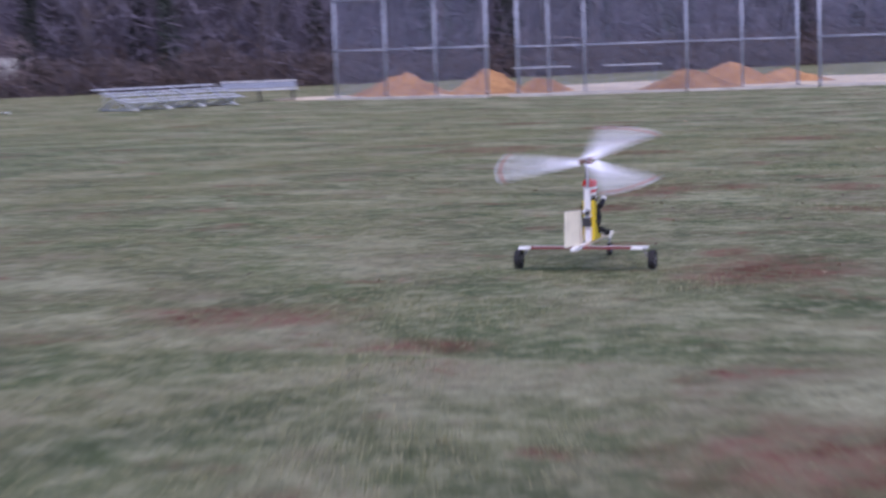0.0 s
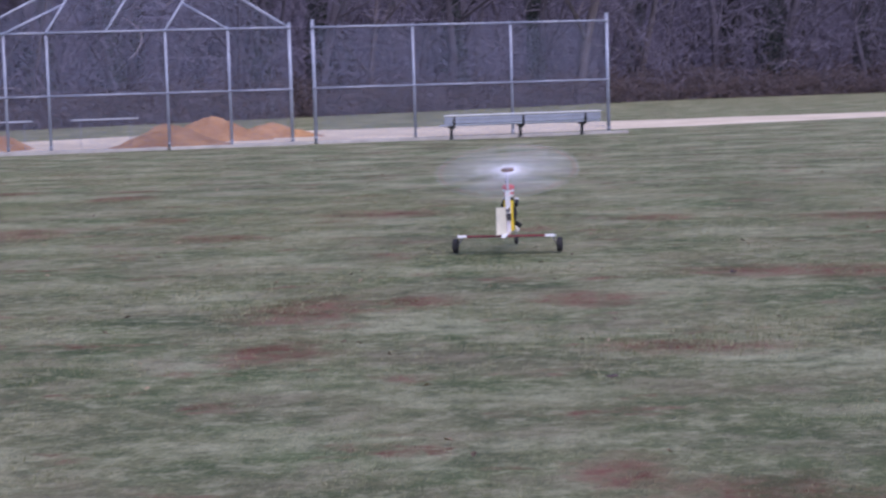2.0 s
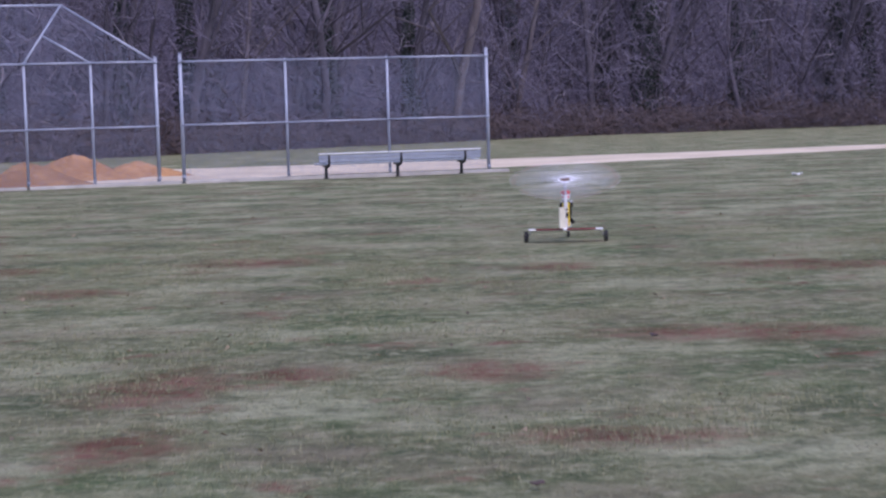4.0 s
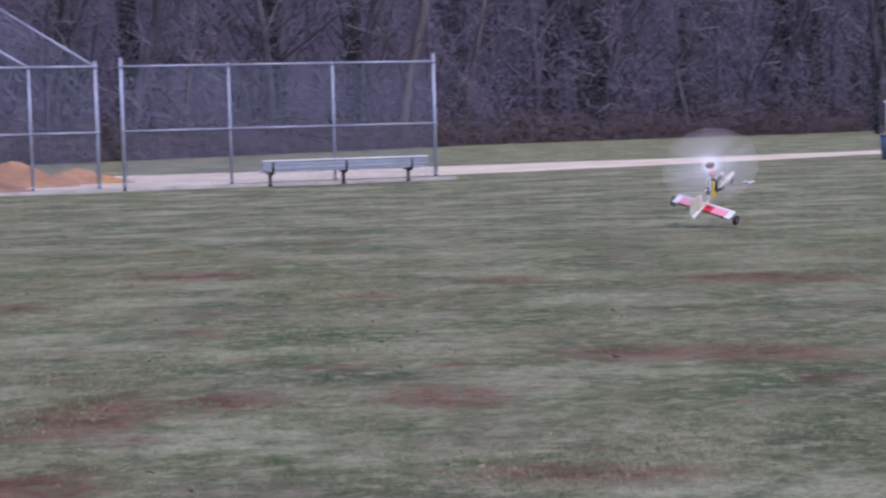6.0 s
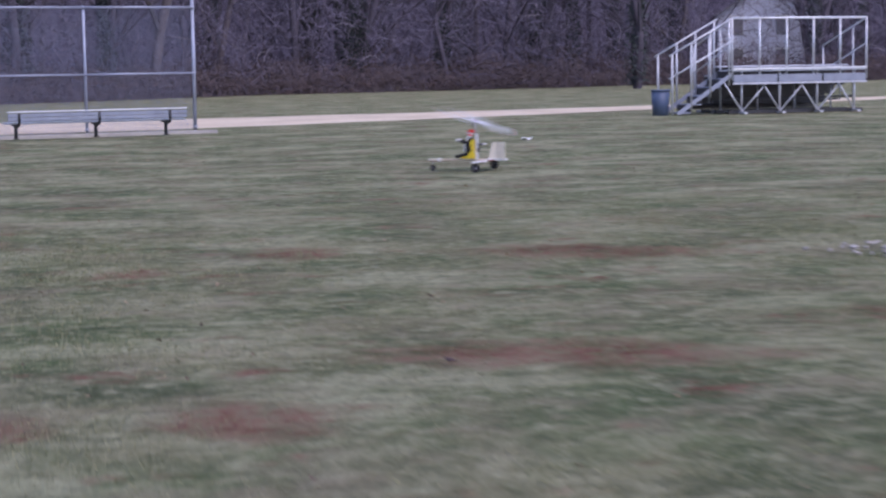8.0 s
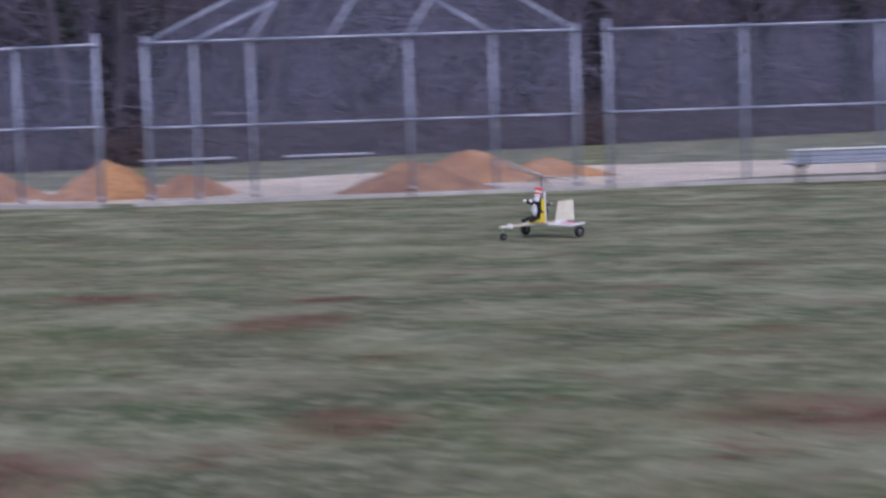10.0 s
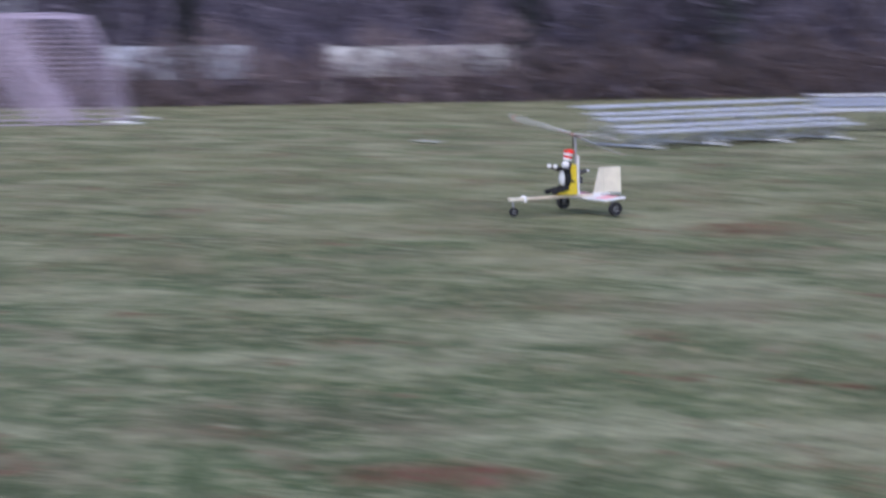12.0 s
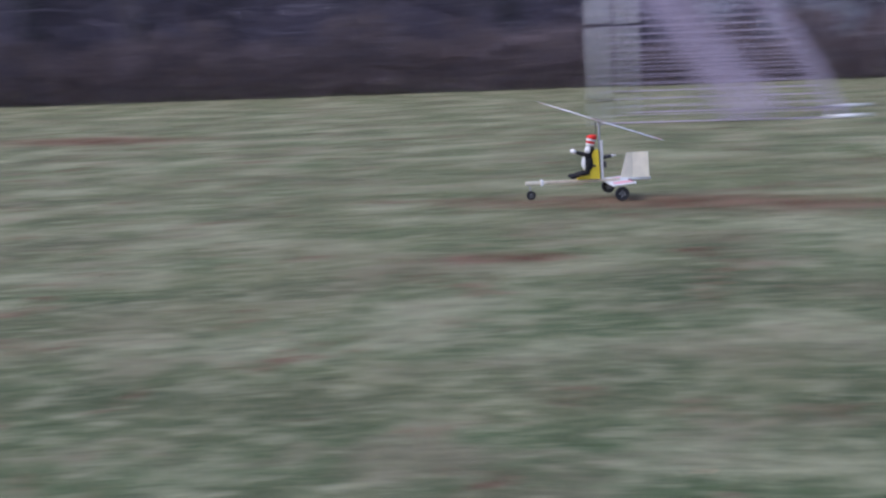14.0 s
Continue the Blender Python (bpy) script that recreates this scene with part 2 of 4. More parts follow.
def thing(name, m, label, category, group="", kind=""):
    ob = new(name)
    ob.matrix_basis = m
    ob.empty_display_size = 0.2
    return tagged(ob, label, category, group, kind)


def box(bm, x0, x1, y0, y1, z0, z1, m=None, bevel=0.0, mat=0):
    made = bmesh.ops.create_cube(bm, size=1)["verts"]
    t = Matrix.Translation(((x0 + x1) / 2, (y0 + y1) / 2, (z0 + z1) / 2)) @ Matrix.Diagonal((x1 - x0, y1 - y0, z1 - z0, 1))
    bmesh.ops.transform(bm, matrix=(m or Matrix()) @ t, verts=made)
    faces = {f for v in made for f in v.link_faces}
    for f in faces:
        f.material_index = mat
    if bevel:
        edges = {e for v in made for e in v.link_edges}
        bmesh.ops.bevel(bm, geom=list(edges), offset=bevel, segments=1, affect="EDGES", material=-1)
    return bm


def tube(bm, a, b, r0, r1=None, n=8, caps=True, mat=0):
    a, b = Vector(a), Vector(b)
    r1 = r0 if r1 is None else r1
    q = (b - a).to_track_quat("Z", "Y").to_matrix()
    rings = []
    for p, r in ((a, r0), (b, r1)):
        rings.append([bm.verts.new(p + q @ Vector((r * math.cos(2 * math.pi * i / n), r * math.sin(2 * math.pi * i / n), 0))) for i in range(n)])
    for i in range(n):
        f = bm.faces.new((rings[0][i], rings[0][(i + 1) % n], rings[1][(i + 1) % n], rings[1][i]))
        f.smooth, f.material_index = n > 4, mat
    if caps:
        bm.faces.new(rings[0][::-1]).material_index = mat
        bm.faces.new(rings[1]).material_index = mat
    return bm


def ball(bm, c, r, scale=(1, 1, 1), mat=0, m=None):
    made = bmesh.ops.create_uvsphere(bm, u_segments=12, v_segments=8, radius=r)["verts"]
    bmesh.ops.transform(bm, matrix=Matrix.Translation(c) @ (m or Matrix()) @ Matrix.Diagonal((*scale, 1)), verts=made)
    for f in {f for v in made for f in v.link_faces}:
        f.smooth, f.material_index = True, mat
    return bm


def prism(bm, outline, depth, axis="y", mat=0):
    """A flat outline in the xz plane, given thickness along y."""
    fr = [bm.verts.new((x, -depth / 2, z)) for x, z in outline]
    bk = [bm.verts.new((x, depth / 2, z)) for x, z in outline]
    n = len(outline)
    bm.faces.new(fr).material_index = mat
    bm.faces.new(bk[::-1]).material_index = mat
    for i in range(n):
        bm.faces.new((fr[i], bk[i], bk[(i + 1) % n], fr[(i + 1) % n])).material_index = mat
    bmesh.ops.recalc_face_normals(bm, faces=bm.faces)
    return bm


# ---- ground ----
def rise(x, y):
    """The small unevenness of the field."""
    return 0.02 * noise.noise((x * 0.25, y * 0.25, 0)) + 0.008 * noise.noise((x * 1.3, y * 1.3, 3))


def ground():
    bm = bmesh.new()
    xs = [-3000, -600, -200] + [x * 1.0 for x in range(-80, 61)] + [120, 300, 1000, 3000]
    ys = [-3000, -500, -100, -40] + [y * 1.0 for y in range(-16, 71)] + [80, 95, 120, 160, 300, 1000, 3000]
    grid = [[bm.verts.new((x, y, rise(x, y) - 0.012)) for x in xs] for y in ys]
    for j in range(len(ys) - 1):
        for i in range(len(xs) - 1):
            bm.faces.new((grid[j][i], grid[j][i + 1], grid[j + 1][i + 1], grid[j + 1][i])).smooth = True
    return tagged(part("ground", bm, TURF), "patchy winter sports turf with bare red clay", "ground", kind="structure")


ground()


def tufts(name, x0, x1, y0, y1, count, seed):
    """Blades of grass in small leaning tufts over the part of the field that is passed nearest."""
    rng = np.random.default_rng(seed)
    x, y = rng.uniform(x0, x1, count), rng.uniform(y0, y1, count)
    lump = np.array([noise.noise((a * 0.9, b * 0.9, seed)) + 0.6 * noise.noise((a * 3.1, b * 3.1, seed)) for a, b in zip(x, y)])
    keep = lump > rng.uniform(-0.6, 0.5, count)
    x, y, lump = x[keep], y[keep], lump[keep]
    n = len(x)
    verts, faces = np.empty((n, 3, 3, 3)), np.arange(n * 9).reshape(-1, 3)
    for k in range(3):
        a, tilt = rng.uniform(0, 6.283, n), rng.uniform(0.9, 3.0, n)
        h = rng.uniform(0.002, 0.010, n) * (1 + 0.5 * lump)
        w = rng.uniform(0.0012, 0.0032, n)
        base = np.array([x + rng.normal(0, 0.02, n), y + rng.normal(0, 0.02, n), np.full(n, -0.015)])
        side = np.array([np.cos(a) * w, np.sin(a) * w, np.zeros(n)])
        tip = base + np.array([-np.sin(a) * h * tilt, np.cos(a) * h * tilt, h + 0.016])
        verts[:, k] = np.stack([base - side, base + side, tip], 1).transpose(2, 1, 0)
    me = bpy.data.meshes.new(name)
    me.vertices.add(n * 9)
    me.vertices.foreach_set("co", verts.ravel())
    me.loops.add(n * 9)
    me.loops.foreach_set("vertex_index", faces.ravel())
    me.polygons.add(n * 3)
    me.polygons.foreach_set("loop_start", faces[:, 0].copy())
    me.update(calc_edges=True)
    me.materials.append(GRASS_BLADE)
    return tagged(new(name, me), "short green and straw-coloured winter grass blades", "grass", kind="stuff")


tufts("grass", -9, 11, -4, 24, 300000, 2)
tufts("grass", -34, -6, 9, 34, 220000, 6)


def sheet(name, near, far, z, material, label, category, steps=40, ragged=0.35):
    """A thin sheet of soil between two edges, with ragged borders."""
    def along(line, f):
        s = f * (len(line) - 1)
        i = min(int(s), len(line) - 2)
        return Vector(line[i]).lerp(Vector(line[i + 1]), s - i)
    bm = bmesh.new()
    rows = []
    for k in range(steps + 1):
        f = k / steps
        a, b = along(near, f), along(far, f)
        w = noise.noise((f * 31, 0, 1)) * ragged, noise.noise((f * 27, 5, 1)) * ragged * 1.5
        a, b = a + Vector((0, w[0])), b + Vector((0, w[1]))
        rows.append([bm.verts.new((*a.lerp(b, s / 6), z + 0.01 * noise.noise((f * 50, s, 0)) - (0.05 if s in (0, 6) else 0))) for s in range(7)])
    for p, q in zip(rows, rows[1:]):
        for s in range(6):
            bm.faces.new((p[s], q[s], q[s + 1], p[s + 1])).smooth = True
    return tagged(part(name, bm, material), label, category, kind="structure")


sheet("infield_clay", [(-23.5, 44.6), (-14.5, 44.3), (-7.5, 46.4), (-3.5, 49.8), (1.5, 51.6), (8, 55.6), (15, 60.4), (26, 68.2), (40, 78.5)],
      [(-23.5, 46.0), (-14, 59.0), (-8, 60.0), (-4, 60.4), (2, 60.8), (9, 62.4), (16, 64.8), (27, 71.0), (41, 81)], 0.045, CLAY,
      "pale dusty infield clay beyond the backstop", "ground")


def mound(x, y, rx, ry, h, seed):
    bm = bmesh.new()
    rings, segs = 18, 48
    rows = []
    for k in range(rings + 1):
        f = k / rings
        row = []
        for i in range(segs):
            a = 2 * math.pi * i / segs
            w = 1 + 0.22 * noise.noise((math.cos(a) * 1.6, math.sin(a) * 1.6, seed))
            px, py = math.cos(a) * f * rx * w, math.sin(a) * f * ry * w
            z = h * (0.45 * (1 - f) + 0.55 * (0.5 + 0.5 * math.cos(math.pi * min(1, f) ** 0.9))) + h * (0.16 * noise.noise((px * 2.2, py * 2.2, seed)) + 0.10 * noise.noise((px * 6, py * 6, seed))) * (1 - f) - 0.03
            row.append(bm.verts.new((px, py, z)))
        rows.append(row)
    for p, q in zip(rows, rows[1:]):
        for i in range(segs):
            j = (i + 1) % segs
            bm.faces.new((p[i], q[i], q[j], p[j])).smooth = True
    bmesh.ops.remove_doubles(bm, verts=bm.verts, dist=0.0005)
    ob = part("sand_mound", bm, SAND)
    ob.location = (x, y, 0.05)
    return tagged(ob, "heap of orange infield sand behind the backstop", "sand pile", "sand heaps")


for i, (x, y, rx, ry, h) in enumerate([(-19.7, 46.6, 2.0, 1.4, 0.72), (-16.75, 46.4, 1.45, 1.2, 0.80), (-15.0, 46.6, 1.0, 0.9, 0.50),
                                       (-10.35, 46.4, 1.75, 1.2, 0.62), (-9.75, 49.6, 1.8, 1.3, 0.70), (-8.35, 51.4, 1.9, 1.1, 0.44)]):
    mound(x, y, rx, ry, h, i * 7.3)


# ---- the fences ----
TOP = 3.05


def chain_link(a, b, top, bottom=0.05, hood=None, pitch=0.07, r=0.0028):
    """Straight woven wires in both diagonals over the panel a-b."""
    bm = bmesh.new()
    a, b = Vector(a), Vector(b)
    length = (b - a).length
    d = (b - a) / length
    h = top - bottom

    def spot(u, w):
        p = a + d * u
        return Vector((p.x, p.y, bottom + w))
    k = -h
    while k < length:
        for way in (1, -1):
            u0, w0 = (k, 0.0)
            u1, w1 = (k + h, h)
            if u0 < 0:
                u0, w0 = 0.0, -k
            if u1 > length:
                u1, w1 = length, length - k
            if u1 - u0 > 0.02:
                p = (spot(u0, w0), spot(u1, w1)) if way == 1 else (spot(length - u0, w0), spot(length - u1, w1))
                tube(bm, *p, r, n=3, caps=False)
        k += pitch
    return bm


def fence_panels(name, posts, mid, label, end_extra=0.18):
    (x0, y0), ob = posts[0], None
    ob = thing(name, pose(0, 0, 0), label, "fence", "backstop fences")
    for i, (x, y) in enumerate(posts):
        end = i in (0, len(posts) - 1)
        top = TOP + (end_extra if end else 0.02)
        bm = tube(bmesh.new(), (x, y, -0.1), (x, y, top), 0.045 if end else 0.036, n=10)
        ball(bm, (x, y, top), 0.05 if end else 0.04, (1, 1, 0.7))
        for z in (0.15, mid, TOP - 0.02):
            tube(bm, (x, y, z - 0.03), (x, y, z + 0.03), 0.056 if end else 0.045, n=10)
        part("post", bm, STEEL, ob)
    for (xa, ya), (xb, yb) in zip(posts, posts[1:]):
        for z, r in ((TOP, 0.026), (mid, 0.023)):
            part("rail", tube(bmesh.new(), (xa, ya - 0.05, z), (xb, yb - 0.05, z), r, n=8), STEEL, ob)
        mesh = part("chain_link", chain_link((xa, ya + 0.06), (xb, yb + 0.06), TOP), WIRE, ob, "woven grey wire mesh")
        mesh["kind"] = "stuff"
    return ob


fence_panels("wing_fence", [(-21.0, 44.2), (-19.2, 43.93), (-17.45, 43.67), (-15.7, 43.4)], 1.5, "tall chain-link wing fence with galvanised steel posts")
fence_panels("wing_fence", [(-6.35, 46.2), (-3.77, 46.9), (-1.19, 47.6), (1.4, 48.3)], 1.46, "tall chain-link wing fence with galvanised steel posts beside the bench")
A = [(-14.8, 43.6), (-13.9, 43.8), (-12.85, 44.0), (-9.95, 44.7), (-8.42, 45.2), (-6.9, 45.7)]
backstop = fence_panels("backstop", A, 1.45, "hooded chain-link baseball backstop with steel frame", 0.1)
APEX = [Vector((-12.3, 45.6, 4.55)), Vector((-9.3, 46.3, 4.55))]


def hood():
    v = [Vector((x, y, TOP)) for x, y in A]
    bars = [(v[2], APEX[0]), (v[3], APEX[1]), (APEX[0], APEX[1]), (v[0], APEX[0]), (v[5], APEX[1]),
            ((v[2] + v[3]) / 2, (APEX[0] + APEX[1]) / 2), (v[1], v[2].lerp(APEX[0], 0.5)), (v[4], v[3].lerp(APEX[1], 0.48))]
    for a, b in bars:
        part("hood_bar", tube(bmesh.new(), a, b, 0.03, n=8), STEEL, backstop)
    for tri in ((v[0], v[2], APEX[0]), (v[2], v[3], APEX[1], APEX[0]), (v[3], v[5], APEX[1])):
        bm = bmesh.new()
        o, ux = tri[0], (tri[1] - tri[0]).normalized()
        nz = ux.cross(tri[-1] - tri[0]).normalized()
        uy = nz.cross(ux)
        flat = [Vector(((p - o).dot(ux), (p - o).dot(uy))) for p in tri]
        for way in (1, -1):
            k = -6.0
            while k < 8:
                p0, p1 = Vector((k - 10, -10 * way)), Vector((k + 10, 10 * way))
                hits = []
                for s, e in zip(flat, flat[1:] + flat[:1]):
                    h = geometry.intersect_line_line_2d(p0, p1, s, e)
                    if h:
                        hits.append(h)
                if len(hits) >= 2 and (hits[0] - hits[1]).length > 0.03:
                    tube(bm, o + ux * hits[0].x + uy * hits[0].y, o + ux * hits[1].x + uy * hits[1].y, 0.0028, n=3, caps=False)
                k += 0.099
        part("hood_mesh", bm, WIRE, backstop, "woven grey wire mesh")["kind"] = "stuff"


hood()


def kerb(a, b):
    a, b = Vector(a), Vector(b)
    q = (b - a).to_track_quat("X", "Z").to_matrix().to_4x4()
    bm = box(bmesh.new(), 0, (b - a).length, -0.12, 0.12, -0.05, 0.05, bevel=0.012)
    ob = part("kerb", bm, CONCRETE)
    ob.matrix_basis = Matrix.Translation(a) @ q
    return tagged(ob, "low pale concrete strip along the fence foot", "kerb", kind="structure")


for a, b in (((-21.2, 44.0, 0.02), (-15.6, 43.1, 0.02)), ((-15.0, 43.3, 0.02), (-9.95, 44.45, 0.02)), ((-9.9, 44.47, 0.02), (-6.4, 45.95, 0.02)), ((-6.3, 46.0, 0.02), (1.9, 48.1, 0.02))):
    kerb(a, b)


# ---- benches ----
def team_bench(m, length, label, group=""):
    """A plank bench whose local x runs along it and whose sitter faces +y."""
    ob = thing("team_bench", m, label, "bench", group)
    for y in (0.13, -0.13):
        part("seat_plank", box(bmesh.new(), -length / 2, length / 2, y - 0.12, y + 0.12, 0.345, 0.385, bevel=0.012), PALE_ALU, ob)
    # back planks take the darker aluminium for their shadowed side
    for z, h in ((0.545, 0.042), (0.452, 0.042)):
        part("back_plank", box(bmesh.new(), -length / 2, length / 2, -0.35, -0.31, z - h, z + h, bevel=0.012), SHADED_ALU, ob)
    part("back_cap", box(bmesh.new(), -length / 2, length / 2, -0.375, -0.29, 0.612, 0.640, bevel=0.008), WHITE_ALU, ob, "bright aluminium cap rail")
    for s in (-0.44, 0.0, 0.40):
        x = s * length
        bm = tube(bmesh.new(), (x, -0.02, 0.0), (x, -0.02, 0.30), 0.042, n=8)
        tube(bm, (x, -0.02, 0.27), (x, -0.31, 0.335), 0.040, 0.036, n=8)
        box(bm, x - 0.035, x + 0.035, -0.30, 0.26, 0.29, 0.344, bevel=0.01)
        tube(bm, (x, -0.31, 0.325), (x, -0.375, 0.40), 0.036, 0.032, n=8)
        tube(bm, (x, -0.375, 0.39), (x, -0.375, 0.60), 0.032, 0.026, n=8)
        tube(bm, (x, -0.02, 0.0), (x, -0.02, 0.02), 0.08, n=10)
        part("leg", bm, DARK_STEEL_AND_SHADE, ob)
    return ob


team_bench(pose(-0.96, 46.0, 0.03, 0, 0, 17), 4.2, "long aluminium team bench with black legs before the fence", "team benches")
team_bench(pose(-23.75, 44.3, 0.0, 0, 0, 210), 2.4, "aluminium team bench with a back plank beside the bleachers", "team benches")


def plank_rail(a, b):
    a, b = Vector((*a, 0.05)), Vector((*b, 0.05))
    length = (b - a).length
    ob = thing("plank_rail", Matrix.Translation(a) @ (b - a).to_track_quat("X", "Z").to_matrix().to_4x4(), "pale plank rail on thin steel posts behind the backstop", "rail", "plank rails")
    part("plank", box(bmesh.new(), 0, length, -0.07, 0.07, 0.74, 0.78, bevel=0.008), PALE_ALU, ob)
    for f in (0.12, 0.88):
        part("post", tube(bmesh.new(), (length * f, 0, 0), (length * f, 0, 0.74), 0.008, n=6), WIRE, ob)
    return ob


plank_rail((-15.29, 44.5), (-13.62, 45.1))
plank_rail((-12.55, 45.0), (-10.95, 45.6))


def low_bleachers(m, length):
    ob = thing("low_bleachers", m, "low three-row aluminium bleachers on the grass", "bleachers")
    for k in range(3):
        z, y = 0.28 + 0.18 * k, 0.65 * k
        part("seat_plank", box(bmesh.new(), -length / 2, length / 2, y - 0.12, y + 0.12, z - 0.045, z, bevel=0.012), PALE_ALU, ob)
        if k:
            part("foot_plank", box(bmesh.new(), -length / 2, length / 2, y - 0.46, y - 0.22, z - 0.15, z - 0.11, bevel=0.012), PALE_ALU, ob)
    for s in (-0.42, -0.14, 0.14, 0.42):
        x = s * length
        bm = tube(bmesh.new(), (x, -0.2, 0.03), (x, 1.5, 0.03), 0.03, n=6)
        for k in range(3):
            y = 0.65 * k
            tube(bm, (x, y, 0.03), (x, y, 0.24 + 0.18 * k), 0.025, n=6)
        tube(bm, (x, 0.0, 0.05), (x, 1.3, 0.58), 0.036, n=6)
        tube(bm, (x, -0.1, 0.24), (x, 0.65, 0.05), 0.030, n=6)
        tube(bm, (x, 0.65, 0.42), (x, 1.45, 0.05), 0.030, n=6)
        part("support_frame", bm, ALUMINIUM, ob)
    for a, b in ((-0.42, -0.14), (-0.14, 0.14), (0.14, 0.42)):
        for y, top in ((0.02, 0.22), (1.30, 0.56)):
            part("cross_brace", tube(bmesh.new(), (a * length, y, 0.06), (b * length, y, top), 0.018, n=6), ALUMINIUM, ob)
    return ob


low_bleachers(pose(-23.65, 39.3, 0, 0, 0, 70), 4.57)


def grandstand(m, length=4.4):
    """Raised stand seen from its back: deck, guard rails, braces, and a stair at one end."""
    ob = thing("bleacher_stand", m, "raised aluminium bleacher stand with guard rails and stairs", "bleachers")
    deck, rail, depth = 1.28, 2.78, 2.6
    part("deck", box(bmesh.new(), 0, length, -0.2, 0.7, deck - 0.05, deck, bevel=0.01), PALE_ALU, ob)
    for k in range(3):
        a, b = length * k / 3 + 0.03, length * (k + 1) / 3 - 0.03
        part("fascia", box(bmesh.new(), a, b, -0.24, -0.2, deck - 0.36, deck - 0.14, bevel=0.008), SHADED_ALU, ob)
    part("toe_board", box(bmesh.new(), 0, length, -0.24, -0.2, deck + 0.0, deck + 0.06, bevel=0.008), WHITE_ALU, ob)
    part("ledger", box(bmesh.new(), 0, length, -0.26, -0.18, deck - 0.42, deck - 0.37, bevel=0.006), PALE_ALU, ob)
    for k in range(3):
        # near-black beams added to darken the space under the deck like shade
        part("cross_beam", tube(bmesh.new(), (0.1, 0.4 + 0.9 * k, 0.45 - 0.1 * k), (length - 0.1, 0.4 + 0.9 * k, 0.45 - 0.1 * k), 0.03, n=6), DARK_STEEL_AND_SHADE, ob)
        part("ground_shade", box(bmesh.new(), 0.0, length, 0.0 + 0.9 * k, 0.12 + 0.9 * k, 0.0, 0.10), DARK_STEEL_AND_SHADE, ob)
    for k in range(4):
        y, z = 0.95 + 0.6 * k, deck - 0.28 * (k + 1) + 0.4
        part("seat_plank", box(bmesh.new(), 0, length, y - 0.13, y + 0.13, z - 0.045, z, bevel=0.01), PALE_ALU, ob)
        # near-black board added for the shade beneath each row
        part("shade_board", box(bmesh.new(), 0, length, y + 0.15, y + 0.175, max(z - 0.62, 0.08), z - 0.05), DARK_STEEL_AND_SHADE, ob, "near-black board added for the shade under the seat rows")
        part("foot_plank", box(bmesh.new(), 0, length, y + 0.18, y + 0.42, z - 0.44, z - 0.40, bevel=0.01), PALE_ALU, ob)
    n = 5
    for k in range(n + 1):
        x = length * k / n
        part("upright", tube(bmesh.new(), (x, -0.2, deck - 0.3), (x, -0.2, rail), 0.032, n=8), ALUMINIUM, ob)
    part("guard_rail", tube(bmesh.new(), (0, -0.2, rail), (length, -0.2, rail), 0.034, n=8), WHITE_ALU, ob)
    for x in (0, length):
        part("side_rail", tube(bmesh.new(), (x, -0.2, rail), (x, 2.4, deck + 0.7), 0.028, n=8), ALUMINIUM, ob)
        part("side_rail", tube(bmesh.new(), (x, -0.2, deck + 0.75), (x, 2.4, deck - 0.1), 0.022, n=8), ALUMINIUM, ob)
        for f in (0.3, 0.6, 1.0):
            y = -0.2 + 2.6 * f
            part("upright", tube(bmesh.new(), (x, y, 0.3), (x, y, rail + (deck + 0.7 - rail) * f), 0.026, n=6), ALUMINIUM, ob)
    for k in range(4):
        x = length * (0.08 + 0.28 * k)
        part("leg", tube(bmesh.new(), (x, -0.1, 0), (x, -0.1, deck - 0.05), 0.034, n=8), ALUMINIUM, ob)
        part("leg", tube(bmesh.new(), (x, 1.3, 0), (x, 1.3, deck - 0.5), 0.03, n=8), ALUMINIUM, ob)
        if k < 3:
            part("brace", tube(bmesh.new(), (x, -0.1, 0.05), (x + 0.28 * length * 0.8, -0.1, deck - 0.2), 0.028, n=8), ALUMINIUM, ob)
        part("brace", tube(bmesh.new(), (x, -0.14, 0.05), (x - 0.13 * length, -0.14, deck - 0.38), 0.028, n=8), ALUMINIUM, ob)
        part("foot_beam", box(bmesh.new(), x - 0.05, x + 0.05, -0.4, 2.9, 0, 0.06), ALUMINIUM, ob)
    # stair
    for k in range(5):
        x1 = -0.32 * k
        z = deck - 0.24 * (k + 1)
        part("stair_tread", box(bmesh.new(), x1 - 0.34, x1, -0.15, 0.75, z - 0.04, z, bevel=0.008), SHADED_ALU, ob)
        part("stair_riser", box(bmesh.new(), x1 - 0.03, x1, -0.15, 0.75, z + 0.01, z + 0.2), DARK_STEEL_AND_SHADE, ob)
    for y in (-0.2, 0.8):
        bm = bmesh.new()
        q = Matrix.Translation((0, y, deck - 0.12)) @ Matrix.Rotation(-math.atan2(1.2, 1.85), 4, "Y")
        box(bm, -2.05, 0, -0.015, 0.015, -0.06, 0.06, q)
        part("stringer", bm, SHADED_ALU, ob)
        for dz in ((1.5, 0.85) if y < 0 else (1.5,)):
            part("hand_rail", tube(bmesh.new(), (0, y, deck + dz), (-2.0, y, 0.2 + dz), 0.026, n=8), ALUMINIUM, ob)
        for k in range(4):
            x1 = -0.6 * k - 0.1
            z = deck - 0.24 - 0.33 * k
            part("baluster", tube(bmesh.new(), (x1, y, max(z - 0.2, 0)), (x1, y, z + 1.7), 0.03, n=8), ALUMINIUM, ob)
    return ob


grandstand(pose(17.1, 54.7, 0, 0, 0, 8))


